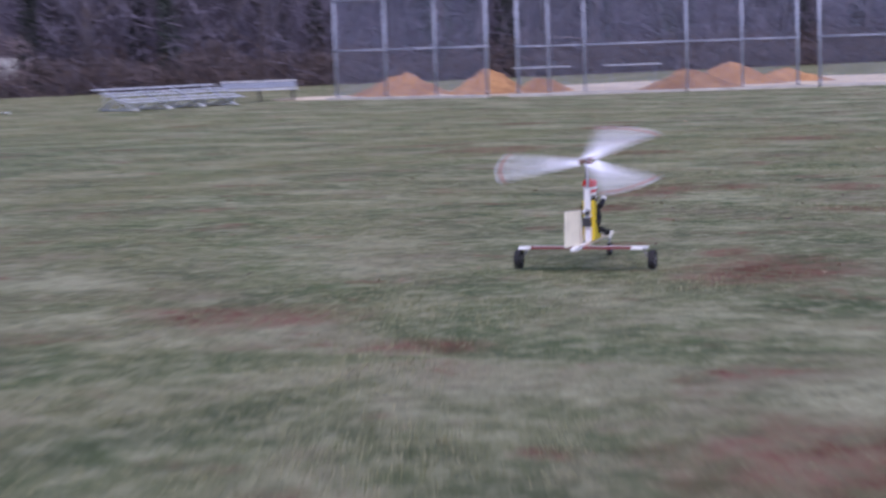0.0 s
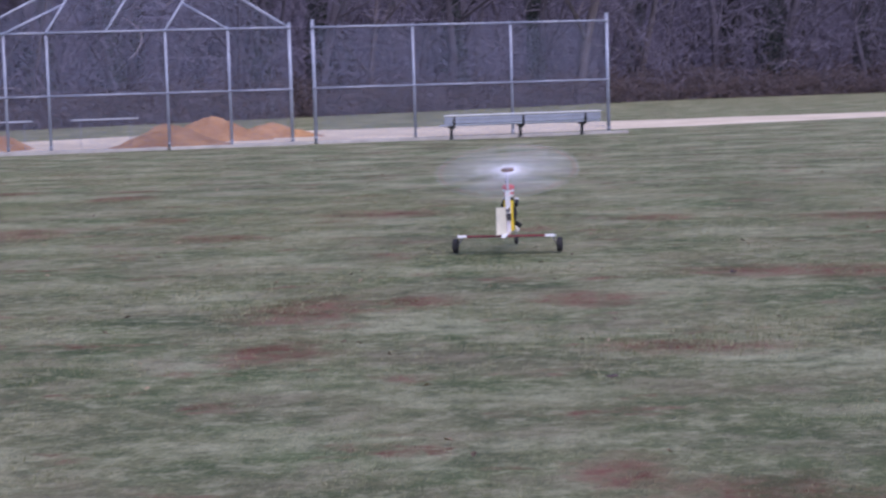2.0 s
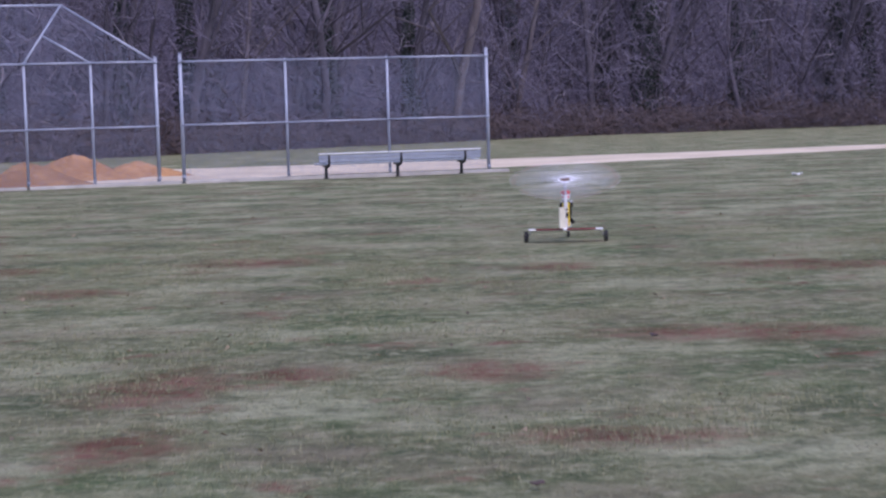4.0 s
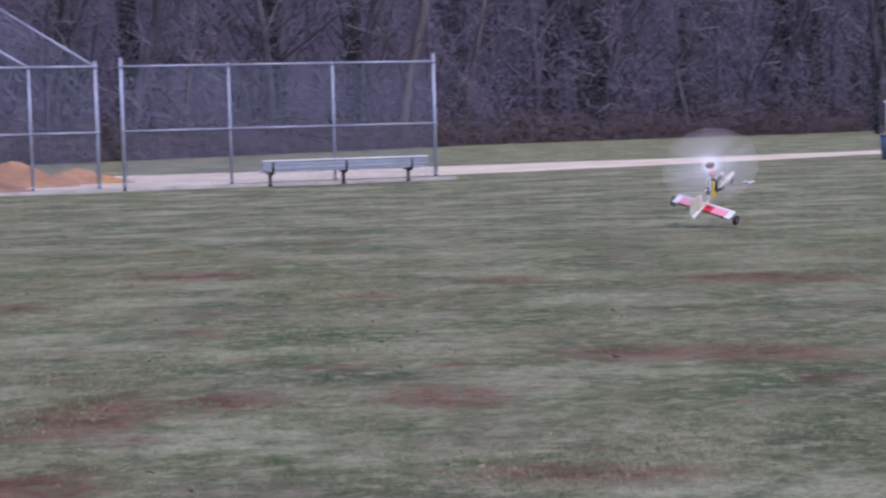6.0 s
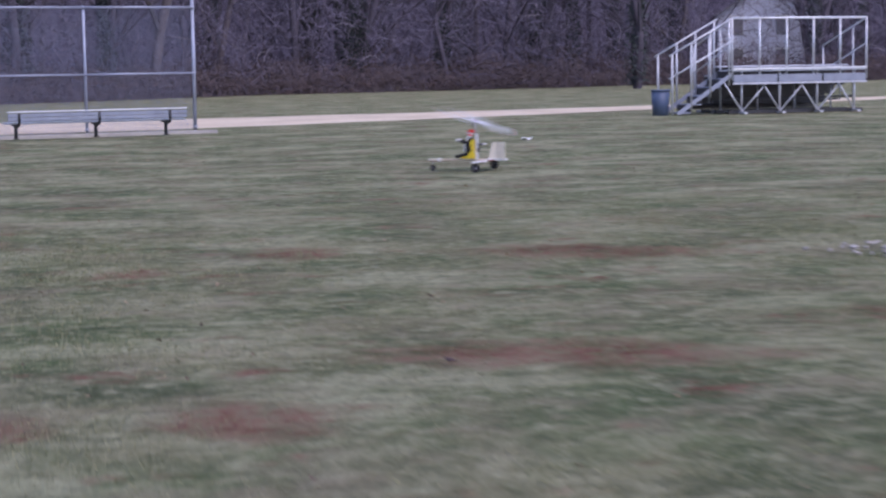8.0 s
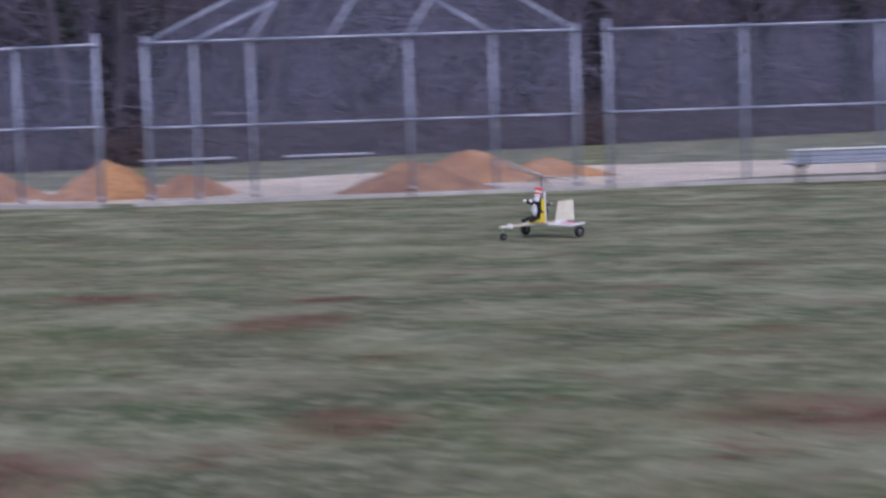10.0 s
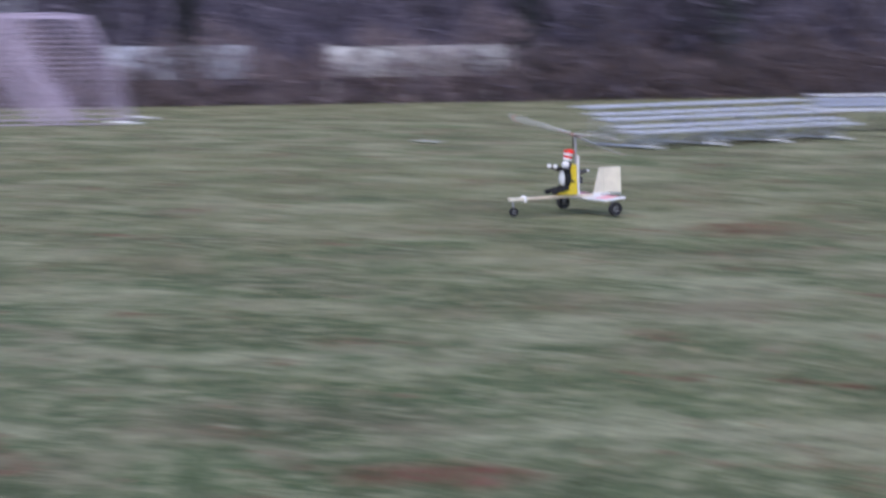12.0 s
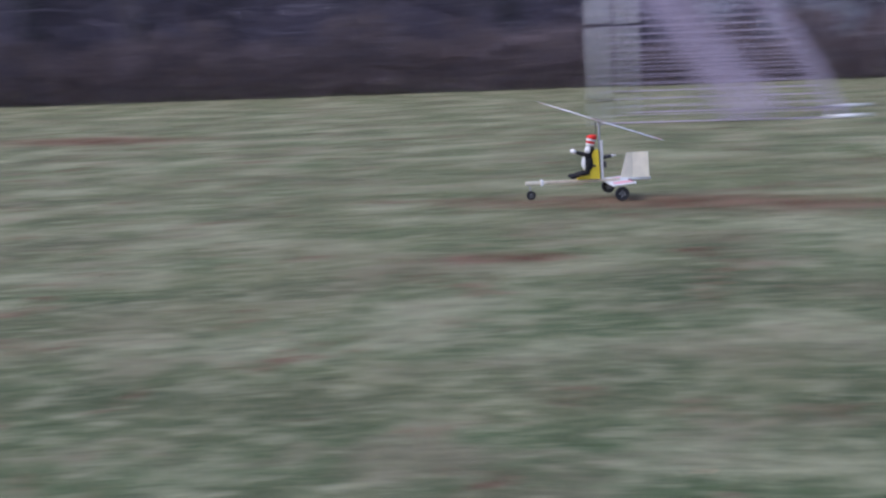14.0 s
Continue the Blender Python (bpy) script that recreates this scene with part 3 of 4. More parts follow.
def waste_bin(x, y):
    ob = thing("waste_bin", pose(x, y, 0), "blue-grey plastic litter bin beside the bleacher stairs", "bin")
    bm = bmesh.new()
    tube(bm, (0, 0, 0), (0, 0, 0.72), 0.23, 0.27, n=20)
    part("barrel", bm, BIN_BLUE, ob)
    bm = tube(bmesh.new(), (0, 0, 0.70), (0, 0, 0.75), 0.285, n=20)
    part("rim", bm, BIN_BLUE, ob)
    return ob


waste_bin(15.0, 54.6)


# ---- goals ----
def goal(m, width, depth, height, base_depth, label, clamps=()):
    """Local x along the crossbar, the net trails towards +y."""
    ob = thing("soccer_goal", m, label, "goal", "soccer goals")
    for x in (0, width):
        post = part("post", tube(bmesh.new(), (x, 0, 0), (x, 0, height), 0.06, n=10), WHITE, ob)
        for z in clamps:
            part("clamp", tube(bmesh.new(), (x, 0, z - 0.035), (x, 0, z + 0.035), 0.066, n=10), DARK_STEEL_AND_SHADE, post, "dark clamp round the post")
        part("base_rope", tube(bmesh.new(), (x, 0, 0.03), (x, base_depth, 0.03), 0.009, n=6), NET, ob)
        part("base_foot", tube(bmesh.new(), (x, base_depth - 0.1, 0.045), (x, base_depth + 0.45, 0.045), 0.035, n=8), WHITE, ob)
        part("stay", tube(bmesh.new(), (x, 0.0, height), (x, depth, height), 0.025, n=8), NET, ob)
    part("crossbar", tube(bmesh.new(), (-0.05, 0, height), (width + 0.05, 0, height), 0.055, n=10), WHITE, ob)
    part("back_bar", tube(bmesh.new(), (0, base_depth, 0.05), (width, base_depth, 0.05), 0.012, n=8), NET, ob)

    def weave(name, f, nu, nv):
        bm = bmesh.new()
        for i in range(nu + 1):
            for k in range(nv):
                tube(bm, f(i / nu, k / nv), f(i / nu, (k + 1) / nv), 0.0048, n=3, caps=False)
        for k in range(nv + 1):
            for i in range(nu):
                tube(bm, f(i / nu, k / nv), f((i + 1) / nu, k / nv), 0.0048, n=3, caps=False)
        part(name, bm, NET, ob, "sagging pale net")["kind"] = "stuff"

    def back(u, v):
        y = depth + (base_depth - depth) * v + 0.25 * math.sin(math.pi * v) * math.sin(math.pi * u)
        return Vector((u * width, y, height * (1 - v) + 0.02))
    weave("back_net", back, int(width / 0.14), 20)
    for x in (0.0, width):
        weave("side_net", lambda u, v, x=x: Vector((x + 0.1 * math.sin(3 * v + u * 4), u * (depth + (base_depth - depth) * v), height * (1 - v) + 0.02)), 14, 20)
    rng = random.Random(int(width * 100))
    for x in (0.06, width - 0.06):
        # the loose side net hangs gathered in a slanting fold
        bm = bmesh.new()
        for _ in range(24):
            a = Vector((x + rng.uniform(-0.1, 0.1), depth * rng.uniform(0.12, 0.50), height - 0.03))
            b = Vector((x + rng.uniform(-0.2, 0.2), base_depth * rng.uniform(0.50, 0.74), 0.03))
            m = a.lerp(b, 0.55) + Vector((0, rng.uniform(-0.16, 0.05), rng.uniform(-0.05, 0.1)))
            tube(bm, a, m, 0.009, n=3, caps=False)
            tube(bm, m, b, 0.009, n=3, caps=False)
        part("net_fold", bm, NET, ob, "gathered fold of pale net")["kind"] = "stuff"
    weave("top_net", lambda u, v: Vector((u * width, depth * v, height - 0.1 * math.sin(math.pi * u) * v)), int(width / 0.14), 6)
    return ob


goal(pose(-44.9, 40.66, 0, 0, 0, -49.5), 2.97, 2.7, 2.44, 3.7, "white soccer goal with a sagging net by the trees")
goal(pose(-46.4, 12.55, 0, 0, 0, -6.4), 4.0, 2.2, 2.75, 4.0, "white soccer goal with a wide sagging net", (0.42, 1.70))


# ---- the woods ----
LINE = [(-68, -60), (-66, -25), (-66, 7), (-64, 37), (-56, 46), (-42, 57), (-20, 76), (6, 106), (30, 118), (55, 128), (100, 140)]


def wood_edge(s):
    """The point at s metres along the edge of the wood, and the way into it."""
    for a, b in zip(LINE, LINE[1:]):
        a, b = Vector(a), Vector(b)
        d = (b - a).length
        if s <= d:
            w = (b - a) / d
            return a + w * s, Vector((-w.y, w.x))
        s -= d
    return Vector(LINE[-1]), Vector((-0.3, 0.95))


EDGE = sum((Vector(b) - Vector(a)).length for a, b in zip(LINE, LINE[1:]))


def bare_tree(seed, height, twigs, ivy=0.0, lean=0.0):
    """Trunk, forking limbs and a haze of thin twigs, as two meshes."""
    rng = random.Random(seed)
    wood, fine = bmesh.new(), bmesh.new()

    def limb(p, d, length, r, depth):
        steps = 4 if depth == 0 else 3 if depth == 1 else 2
        for k in range(steps):
            d2 = (d + Vector((rng.uniform(-1, 1), rng.uniform(-1, 1), rng.uniform(-0.3, 0.6))) * (0.17 + 0.09 * depth)).normalized()
            q = p + d2 * length / steps
            r2 = r * (0.86 if depth == 0 else 0.78)
            tube(wood if depth < 3 else fine, p, q, r, r2, n=7 if depth == 0 else 4 if depth < 3 else 3, caps=False)
            p, d, r = q, d2, r2
            if depth < 4:
                for _ in range(rng.choice((1, 2)) if depth < 2 else rng.choice((1, 2, 2)) if depth < 3 else twigs):
                    a = rng.uniform(0, 2 * math.pi)
                    side = Vector((math.cos(a), math.sin(a), rng.uniform(0.1, 1.0))).normalized()
                    limb(p, (d * 0.45 + side).normalized(), length * rng.uniform(0.42, 0.66), r * rng.uniform(0.42, 0.6), depth + 1)
    limb(Vector((0, 0, -0.2)), Vector((lean, 0, 1)).normalized(), height * 0.72, height * 0.0155, 0)
    leaves = bmesh.new()
    if ivy:
        for _ in range(int(2200 * ivy)):
            a, z = rng.uniform(0, 6.28), rng.uniform(0.2, height * 0.55)
            r = rng.uniform(0.15, 0.65) * (1 - z / height)
            c = Vector((math.cos(a) * r + lean * z, math.sin(a) * r, z))
            u = Vector((rng.uniform(-1, 1), rng.uniform(-1, 1), rng.uniform(-1, 1))).normalized() * 0.075
            w = u.orthogonal().normalized() * 0.065
            leaves.faces.new([leaves.verts.new(c + s) for s in (u, w, -u, -w)])
    return wood, fine, leaves


def tree_model(seed, height, twigs, ivy=0.0, lean=0.0, bark=BARK):
    wood, fine, leaves = bare_tree(seed, height, twigs, ivy, lean)
    label = "bare winter tree at the edge of the wood" if not ivy else "bare winter tree with an ivy-clad trunk"
    ob = thing("bare_tree", pose(0, 0, -200), label, "tree", "trees of the wood")
    part("trunk", wood, bark, ob)
    part("crown", fine, TWIG, ob, "crown of thin bare twigs")
    if ivy:
        part("ivy", leaves, IVY, ob, "dark evergreen ivy")
    else:
        leaves.free()
    return ob


MODELS = [tree_model(11, 13, 1), tree_model(23, 16, 1), tree_model(37, 15, 1, lean=0.06), tree_model(41, 14, 1, 1.0), tree_model(59, 17, 1, bark=PALE_BARK),
          tree_model(67, 11, 2), tree_model(71, 12, 2, lean=-0.08, bark=PALE_BARK), tree_model(83, 15, 1, 0.7)]


THIN = (78.0, 109.0)  # here the wood is only a thin belt before the houses


def clearing(q):
    """The open yard before the white house."""
    return abs(q.x - (41.5 + (q.y - 122) * 0.3)) < 3.6 and q.y > 112


def plant_wood():
    rng = random.Random(5)
    used = set()
    s = 0.0
    while s < EDGE:
        p, inward = wood_edge(s)
        for row, near, far in ((0, 0.5, 4), (1, 5, 11), (2, 12, 20)):
            if rng.random() < (0.15 if THIN[0] < s < THIN[1] and row else 0.12):
                continue
            q = p + inward * rng.uniform(near, far) + Vector((rng.uniform(-1.2, 1.2), rng.uniform(-1.2, 1.2)))
            k = rng.randrange(len(MODELS))
            if clearing(q):
                continue
            size = rng.uniform(0.75, 1.3)
            m = Matrix.LocRotScale((q.x, q.y, 0), Euler((0, 0, rng.uniform(0, 6.28))), None)
            if k not in used:
                used.add(k)
                MODELS[k].matrix_basis = m
                continue
            ob = copy_thing(MODELS[k], m)
            ob.scale = (size, size, size)
        s += rng.uniform(1.9, 3.4)


plant_wood()


def plant_ivy_trees():
    """Stout ivy-clad trees along the front of the wood."""
    rng = random.Random(31)
    s = 128.0
    while s < EDGE - 20:
        p, inward = wood_edge(s)
        q = p + inward * rng.uniform(0.0, 5.0)
        if clearing(q):
            s += 4
            continue
        ob = copy_thing(MODELS[rng.choice((3, 7))], pose(q.x, q.y, 0, 0, 0, rng.uniform(0, 360)))
        k = rng.uniform(0.9, 1.5)
        ob.scale = (k, k, k)
        s += rng.uniform(5, 13)


plant_ivy_trees()
lone = copy_thing(MODELS[3], pose(28.5, 106, 0, 0, 0, 40))
lone.scale = (1.25, 1.25, 1.25)
tagged(lone, "stout ivy-clad bare tree standing before the wood")


def brush(material, name, label, seed, count, s0, s1, height, into, long=(0.15, 0.5), thin=(0.008, 0.03)):
    """Undergrowth: a great many thin stems and dead leaves in uneven clumps."""
    rng = random.Random(seed)
    verts, faces = [], []
    for _ in range(count):
        s = rng.uniform(s0, s1)
        if height > 5 and THIN[0] < s < THIN[1] and rng.random() < 0.08:
            continue
        p, inward = wood_edge(s)
        q = p + inward * (rng.random() ** 1.5 * into - 0.8)
        if height > 5 and clearing(q) and rng.random() < 0.6:
            continue
        lump = 0.45 + 0.75 * max(0.0, noise.noise((s * 0.35, seed, 0)) + 0.5 * noise.noise((s * 1.3, seed, 4)) + 0.35)
        z = rng.random() * height * lump
        c = Vector((q.x, q.y, z))
        u = Vector((rng.uniform(-1, 1), rng.uniform(-1, 1), rng.uniform(-0.4, 1.4))).normalized() * rng.uniform(*long)
        w = u.orthogonal().normalized() * rng.uniform(*thin)
        i = len(verts)
        verts += [c - u, c + w, c + u, c - w]
        faces.append((i, i + 1, i + 2, i + 3))
    me = bpy.data.meshes.new(name)
    me.from_pydata(verts, [], faces)
    me.materials.append(material)
    return tagged(new(name, me), label, "undergrowth", kind="stuff")


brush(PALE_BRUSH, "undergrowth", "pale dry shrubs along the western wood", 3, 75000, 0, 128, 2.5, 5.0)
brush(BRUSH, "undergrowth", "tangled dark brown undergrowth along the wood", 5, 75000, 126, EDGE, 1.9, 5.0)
brush(RUSSET, "undergrowth", "russet dead brush at the foot of the wood", 9, 26000, 0, EDGE, 1.4, 3.0)
brush(TWIG, "thicket", "grey haze of bare saplings inside the wood", 13, 110000, 0, EDGE, 11.0, 22.0, (0.4, 1.5), (0.009, 0.024))


def tangle(material, name, label, seed, count, s0, s1, low, high, into, radius):
    """Arching bare stems and vines, each one thin bent strand."""
    rng = random.Random(seed)
    verts, faces = [], []
    for _ in range(count):
        s = rng.uniform(s0, s1)
        if THIN[0] < s < THIN[1] and rng.random() < 0.6:
            continue
        p, inward = wood_edge(s)
        q = p + inward * (rng.random() * into - 0.5)
        if clearing(q) and rng.random() < 0.55:
            continue
        at = Vector((q.x, q.y, rng.uniform(low, high)))
        way = Vector((rng.uniform(-1, 1), rng.uniform(-1, 1), rng.uniform(-0.2, 1.2))).normalized()
        bend = Vector((rng.uniform(-1, 1), rng.uniform(-1, 1), rng.uniform(-1, 0.3))) * 0.45
        step, r = rng.uniform(0.25, 0.65), radius * rng.uniform(0.6, 1.5)
        last = None
        for k in range(6):
            side = way.orthogonal().normalized() * r * (1 - k / 6.5)
            other = way.cross(side)
            i = len(verts)
            verts += [at + side, at - side * 0.5 + other * 0.87, at - side * 0.5 - other * 0.87]
            if last is not None:
                faces += [(last + a, last + b, i + b, i + a) for a, b in ((0, 1), (1, 2), (2, 0))]
            last = i
            way = (way + bend + Vector((rng.uniform(-1, 1), rng.uniform(-1, 1), rng.uniform(-1, 1))) * 0.3).normalized()
            at = at + way * step
            if at.z < 0.1:
                break
    me = bpy.data.meshes.new(name)
    me.from_pydata(verts, [], faces)
    me.materials.append(material)
    return tagged(new(name, me), label, "undergrowth", kind="stuff")


tangle(TWIG, "thicket", "tangle of arching bare stems in the wood", 21, 15000, 0, EDGE, 0.3, 13.0, 9.0, 0.030)
tangle(PALE_TWIG, "vines", "pale bare vines hanging in the trees", 27, 320, 60, EDGE, 1.5, 10.0, 4.0, 0.032)
tangle(HAZE, "thicket", "saplings in the western wood, paled by painted haze", 33, 4200, 0, 122, 1.0, 12.0, 8.0, 0.034)
tangle(RUSSET, "thicket", "dark arching briars at the foot of the wood", 29, 5000, 126, EDGE, 0.1, 1.6, 4.0, 0.022)


def backdrop():
    """A sheet far behind the edge of the wood, with its dim depth painted on."""
    n = Nodes("painted_wood_depth", 1.0)
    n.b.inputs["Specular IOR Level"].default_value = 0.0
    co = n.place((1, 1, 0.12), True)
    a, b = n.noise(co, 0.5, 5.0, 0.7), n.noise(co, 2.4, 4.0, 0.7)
    # shade among the far trunks, painted as dark and paler upright streaks
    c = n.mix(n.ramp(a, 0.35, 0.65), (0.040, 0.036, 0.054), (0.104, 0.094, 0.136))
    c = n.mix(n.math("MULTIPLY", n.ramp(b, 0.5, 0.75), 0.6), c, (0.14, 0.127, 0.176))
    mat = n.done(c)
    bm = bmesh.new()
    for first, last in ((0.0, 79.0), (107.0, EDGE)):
        backdrop_sheet(bm, first, last)
    return tagged(part("backdrop", bm, mat), "dark sheet painted with the dim depth of a bare winter wood", "backdrop", kind="structure")


def backdrop_sheet(bm, s, last):
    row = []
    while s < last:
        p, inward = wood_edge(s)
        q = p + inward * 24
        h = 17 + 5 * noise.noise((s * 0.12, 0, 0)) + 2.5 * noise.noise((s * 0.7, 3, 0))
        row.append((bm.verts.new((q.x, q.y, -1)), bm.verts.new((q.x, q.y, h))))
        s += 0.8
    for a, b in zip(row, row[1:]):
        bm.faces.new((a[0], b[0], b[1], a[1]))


backdrop()


# ---- houses behind the wood ----
def house(m, w, d, h, label):
    ob = thing("house", m, label, "house", "houses behind the wood")
    bm = box(bmesh.new(), -w / 2, w / 2, -d / 2, d / 2, 0, h)
    prism_verts = [(-w / 2, h), (w / 2, h), (0, h + w * 0.32)]
    fr = [bm.verts.new((x, -d / 2 - 0.003, z)) for x, z in prism_verts]
    bk = [bm.verts.new((x, d / 2 + 0.003, z)) for x, z in prism_verts]
    bm.faces.new(fr)
    bm.faces.new(bk[::-1])
    wall = part("wall", bm, SIDING, ob)
    for k in range(int(h / 0.35)):
        part("siding_board", box(bmesh.new(), -w / 2 - 0.01, w / 2 + 0.01, -d / 2 - 0.03, -d / 2 - 0.004, k * 0.35 + 0.02, k * 0.35 + 0.33), SIDING, wall)
    for s in (-1, 1):
        bm = bmesh.new()
        q = Matrix.Translation((0, 0, h + w * 0.32)) @ Matrix.Rotation(s * math.atan(0.64), 4, "Y")
        box(bm, min(0, s) * w * 0.63, max(0, s) * w * 0.63, -d / 2 - 0.4, d / 2 + 0.4, 0.0, 0.15, q)
        part("roof", bm, ROOF, ob)
    for x in (-w * 0.32, w * 0.14):
        for z in (0.9, 3.4):
            if z + 1.4 < h:
                win = part("window", box(bmesh.new(), x - 0.5, x + 0.5, -d / 2 - 0.06, -d / 2 - 0.035, z, z + 1.4), WINDOW, ob)
                part("frame", box(bmesh.new(), x - 0.6, x + 0.6, -d / 2 - 0.09, -d / 2 - 0.062, z + 1.4, z + 1.52), WHITE, win)
    return ob


house(pose(-78, 48, 0, 0, 0, 70), 10, 9, 5.6, "pale sided two-storey house behind the trees")
house(pose(-84, 33, 0, 0, 0, 85), 12, 9, 5.4, "white sided house behind the trees")
house(pose(-86, 20, 0, 0, 0, 92), 11, 9, 5.6, "pale sided house behind the trees")
house(pose(49.2, 143, 0, 0, 0, -17), 7.6, 7, 5.0, "white house far off behind the bleacher stand")
house(pose(-90, 42, 0, 0, 0, 78), 13, 9, 5.8, "pale sided long house behind the trees")
house(pose(-71, 56, 0, 0, 0, 55), 11, 9, 5.4, "pale house behind the trees")


def yard_fence(a, b, h, label, paint=SIDING, low=0.55):
    a, b = Vector((*a, 0)), Vector((*b, 0))
    length = (b - a).length
    ob = thing("yard_fence", Matrix.Translation(a) @ (b - a).to_track_quat("X", "Z").to_matrix().to_4x4(), label, "fence", "yard fences")
    n = max(2, round(length / 0.6))
    for i in range(n):
        x = length * i / n
        part("panel", box(bmesh.new(), x + 0.01, x + length / n - 0.01, -0.02, 0.02, low, h, bevel=0.008), paint, ob)
    for i in range(0, n + 1, 4):
        x = length * i / n
        part("post", box(bmesh.new(), x - 0.05, x + 0.05, -0.06, 0.06, 0, h + 0.08), WHITE, ob)
    return ob


yard_fence((-45.75, 54.05), (-41.65, 57.3), 1.64, "white board fence showing through the shrubs", WHITE, 0.75)
yard_fence((-51.1, 50.3), (-47.8, 52.8), 1.74, "pale yard fence half hidden by shrubs", SIDING, 0.75)
yard_fence((-64.8, 26.2), (-64.2, 30.3), 2.15, "white yard fence showing between the trees", WHITE, 0.5)

# ---- litter on the field ----
def rubble():
    rng = random.Random(4)
    bm = bmesh.new()
    for _ in range(46):
        q = pose(rng.gauss(0, 0.33), rng.gauss(0, 0.42), 0.012, rng.uniform(-20, 20), rng.uniform(-20, 20), rng.uniform(0, 360))
        s = rng.uniform(0.015, 0.06)
        box(bm, -s, s, -s * 0.7, s * 0.7, -0.012, 0.014, q, bevel=0.006)
    ob = part("rubble", bm, CONCRETE)
    ob.location = (6.05, 16.5, 0)
    return tagged(ob, "scatter of pale broken rubble in the grass", "rubble", kind="stuff")


rubble()


def scrap(x, y, size, material, label, turn):
    bm = bmesh.new()
    grid = [[bm.verts.new((size * (i / 4 - 0.5), size * 0.6 * (k / 4 - 0.5), 0.02 + 0.25 * size * noise.noise((i * 0.7, k * 0.7, turn)) + 0.04 * abs(i - 2) * size)) for i in range(5)] for k in range(5)]
    for k in range(4):
        for i in range(4):
            bm.faces.new((grid[k][i], grid[k][i + 1], grid[k + 1][i + 1], grid[k + 1][i])).smooth = True
    ob = part("scrap", bm, material)
    ob.matrix_basis = pose(x, y, 0.01, 0, 0, turn)
    m = ob.modifiers.new("thickness", "SOLIDIFY")
    m.thickness = 0.006
    return tagged(ob, label, "litter", "litter on the field")


scrap(7.89, 39.9, 0.22, WHITE, "crumpled white paper scrap on the grass", 20)
scrap(-28.6, 37.4, 0.26, WHITE, "crumpled white paper scrap on the grass", 70)
scrap(1.48, 11.9, 0.06, RUSSET, "curled brown dead leaf on the grass", 110)
scrap(2.3, 6.4, 0.06, RUSSET, "curled brown dead leaf on the grass", 40)
scrap(0.4, 6.9, 0.06, RUSSET, "curled brown dead leaf on the grass", 200)
scrap(-22.9, 19.6, 0.16, RUSSET, "curled brown dead leaf on the grass", 300)


def leaf_litter(x0, x1, y0, y1, count, seed):
    """Single dead leaves and bits of straw strewn over the turf."""
    rng = random.Random(seed)
    verts, faces = [], []
    for _ in range(count):
        c = Vector((rng.uniform(x0, x1), rng.uniform(y0, y1), 0.022))
        a, r = rng.uniform(0, 6.28), rng.uniform(0.012, 0.034)
        u, w = Vector((math.cos(a), math.sin(a), rng.uniform(-0.3, 0.5))) * r, Vector((-math.sin(a), math.cos(a), rng.uniform(-0.3, 0.5))) * r * 0.6
        i = len(verts)
        verts += [c - u, c + w + Vector((0, 0, r * 0.4)), c + u, c - w + Vector((0, 0, r * 0.4))]
        faces += [(i, i + 1, i + 2), (i, i + 2, i + 3)]
    me = bpy.data.meshes.new("leaf_litter")
    me.from_pydata(verts, [], faces)
    me.materials.append(LITTER)
    return tagged(new("leaf_litter", me), "scattered dead leaves and straw on the turf", "leaves", kind="stuff")


leaf_litter(-10, 14, 2, 36, 900, 12)
leaf_litter(-32, -8, 6, 34, 500, 14)

# ---- the model gyrocopter ----
gyro = thing("model_gyrocopter", pose(0, 0, 0), "white and red radio-controlled model gyrocopter on three wheels", "model aircraft")


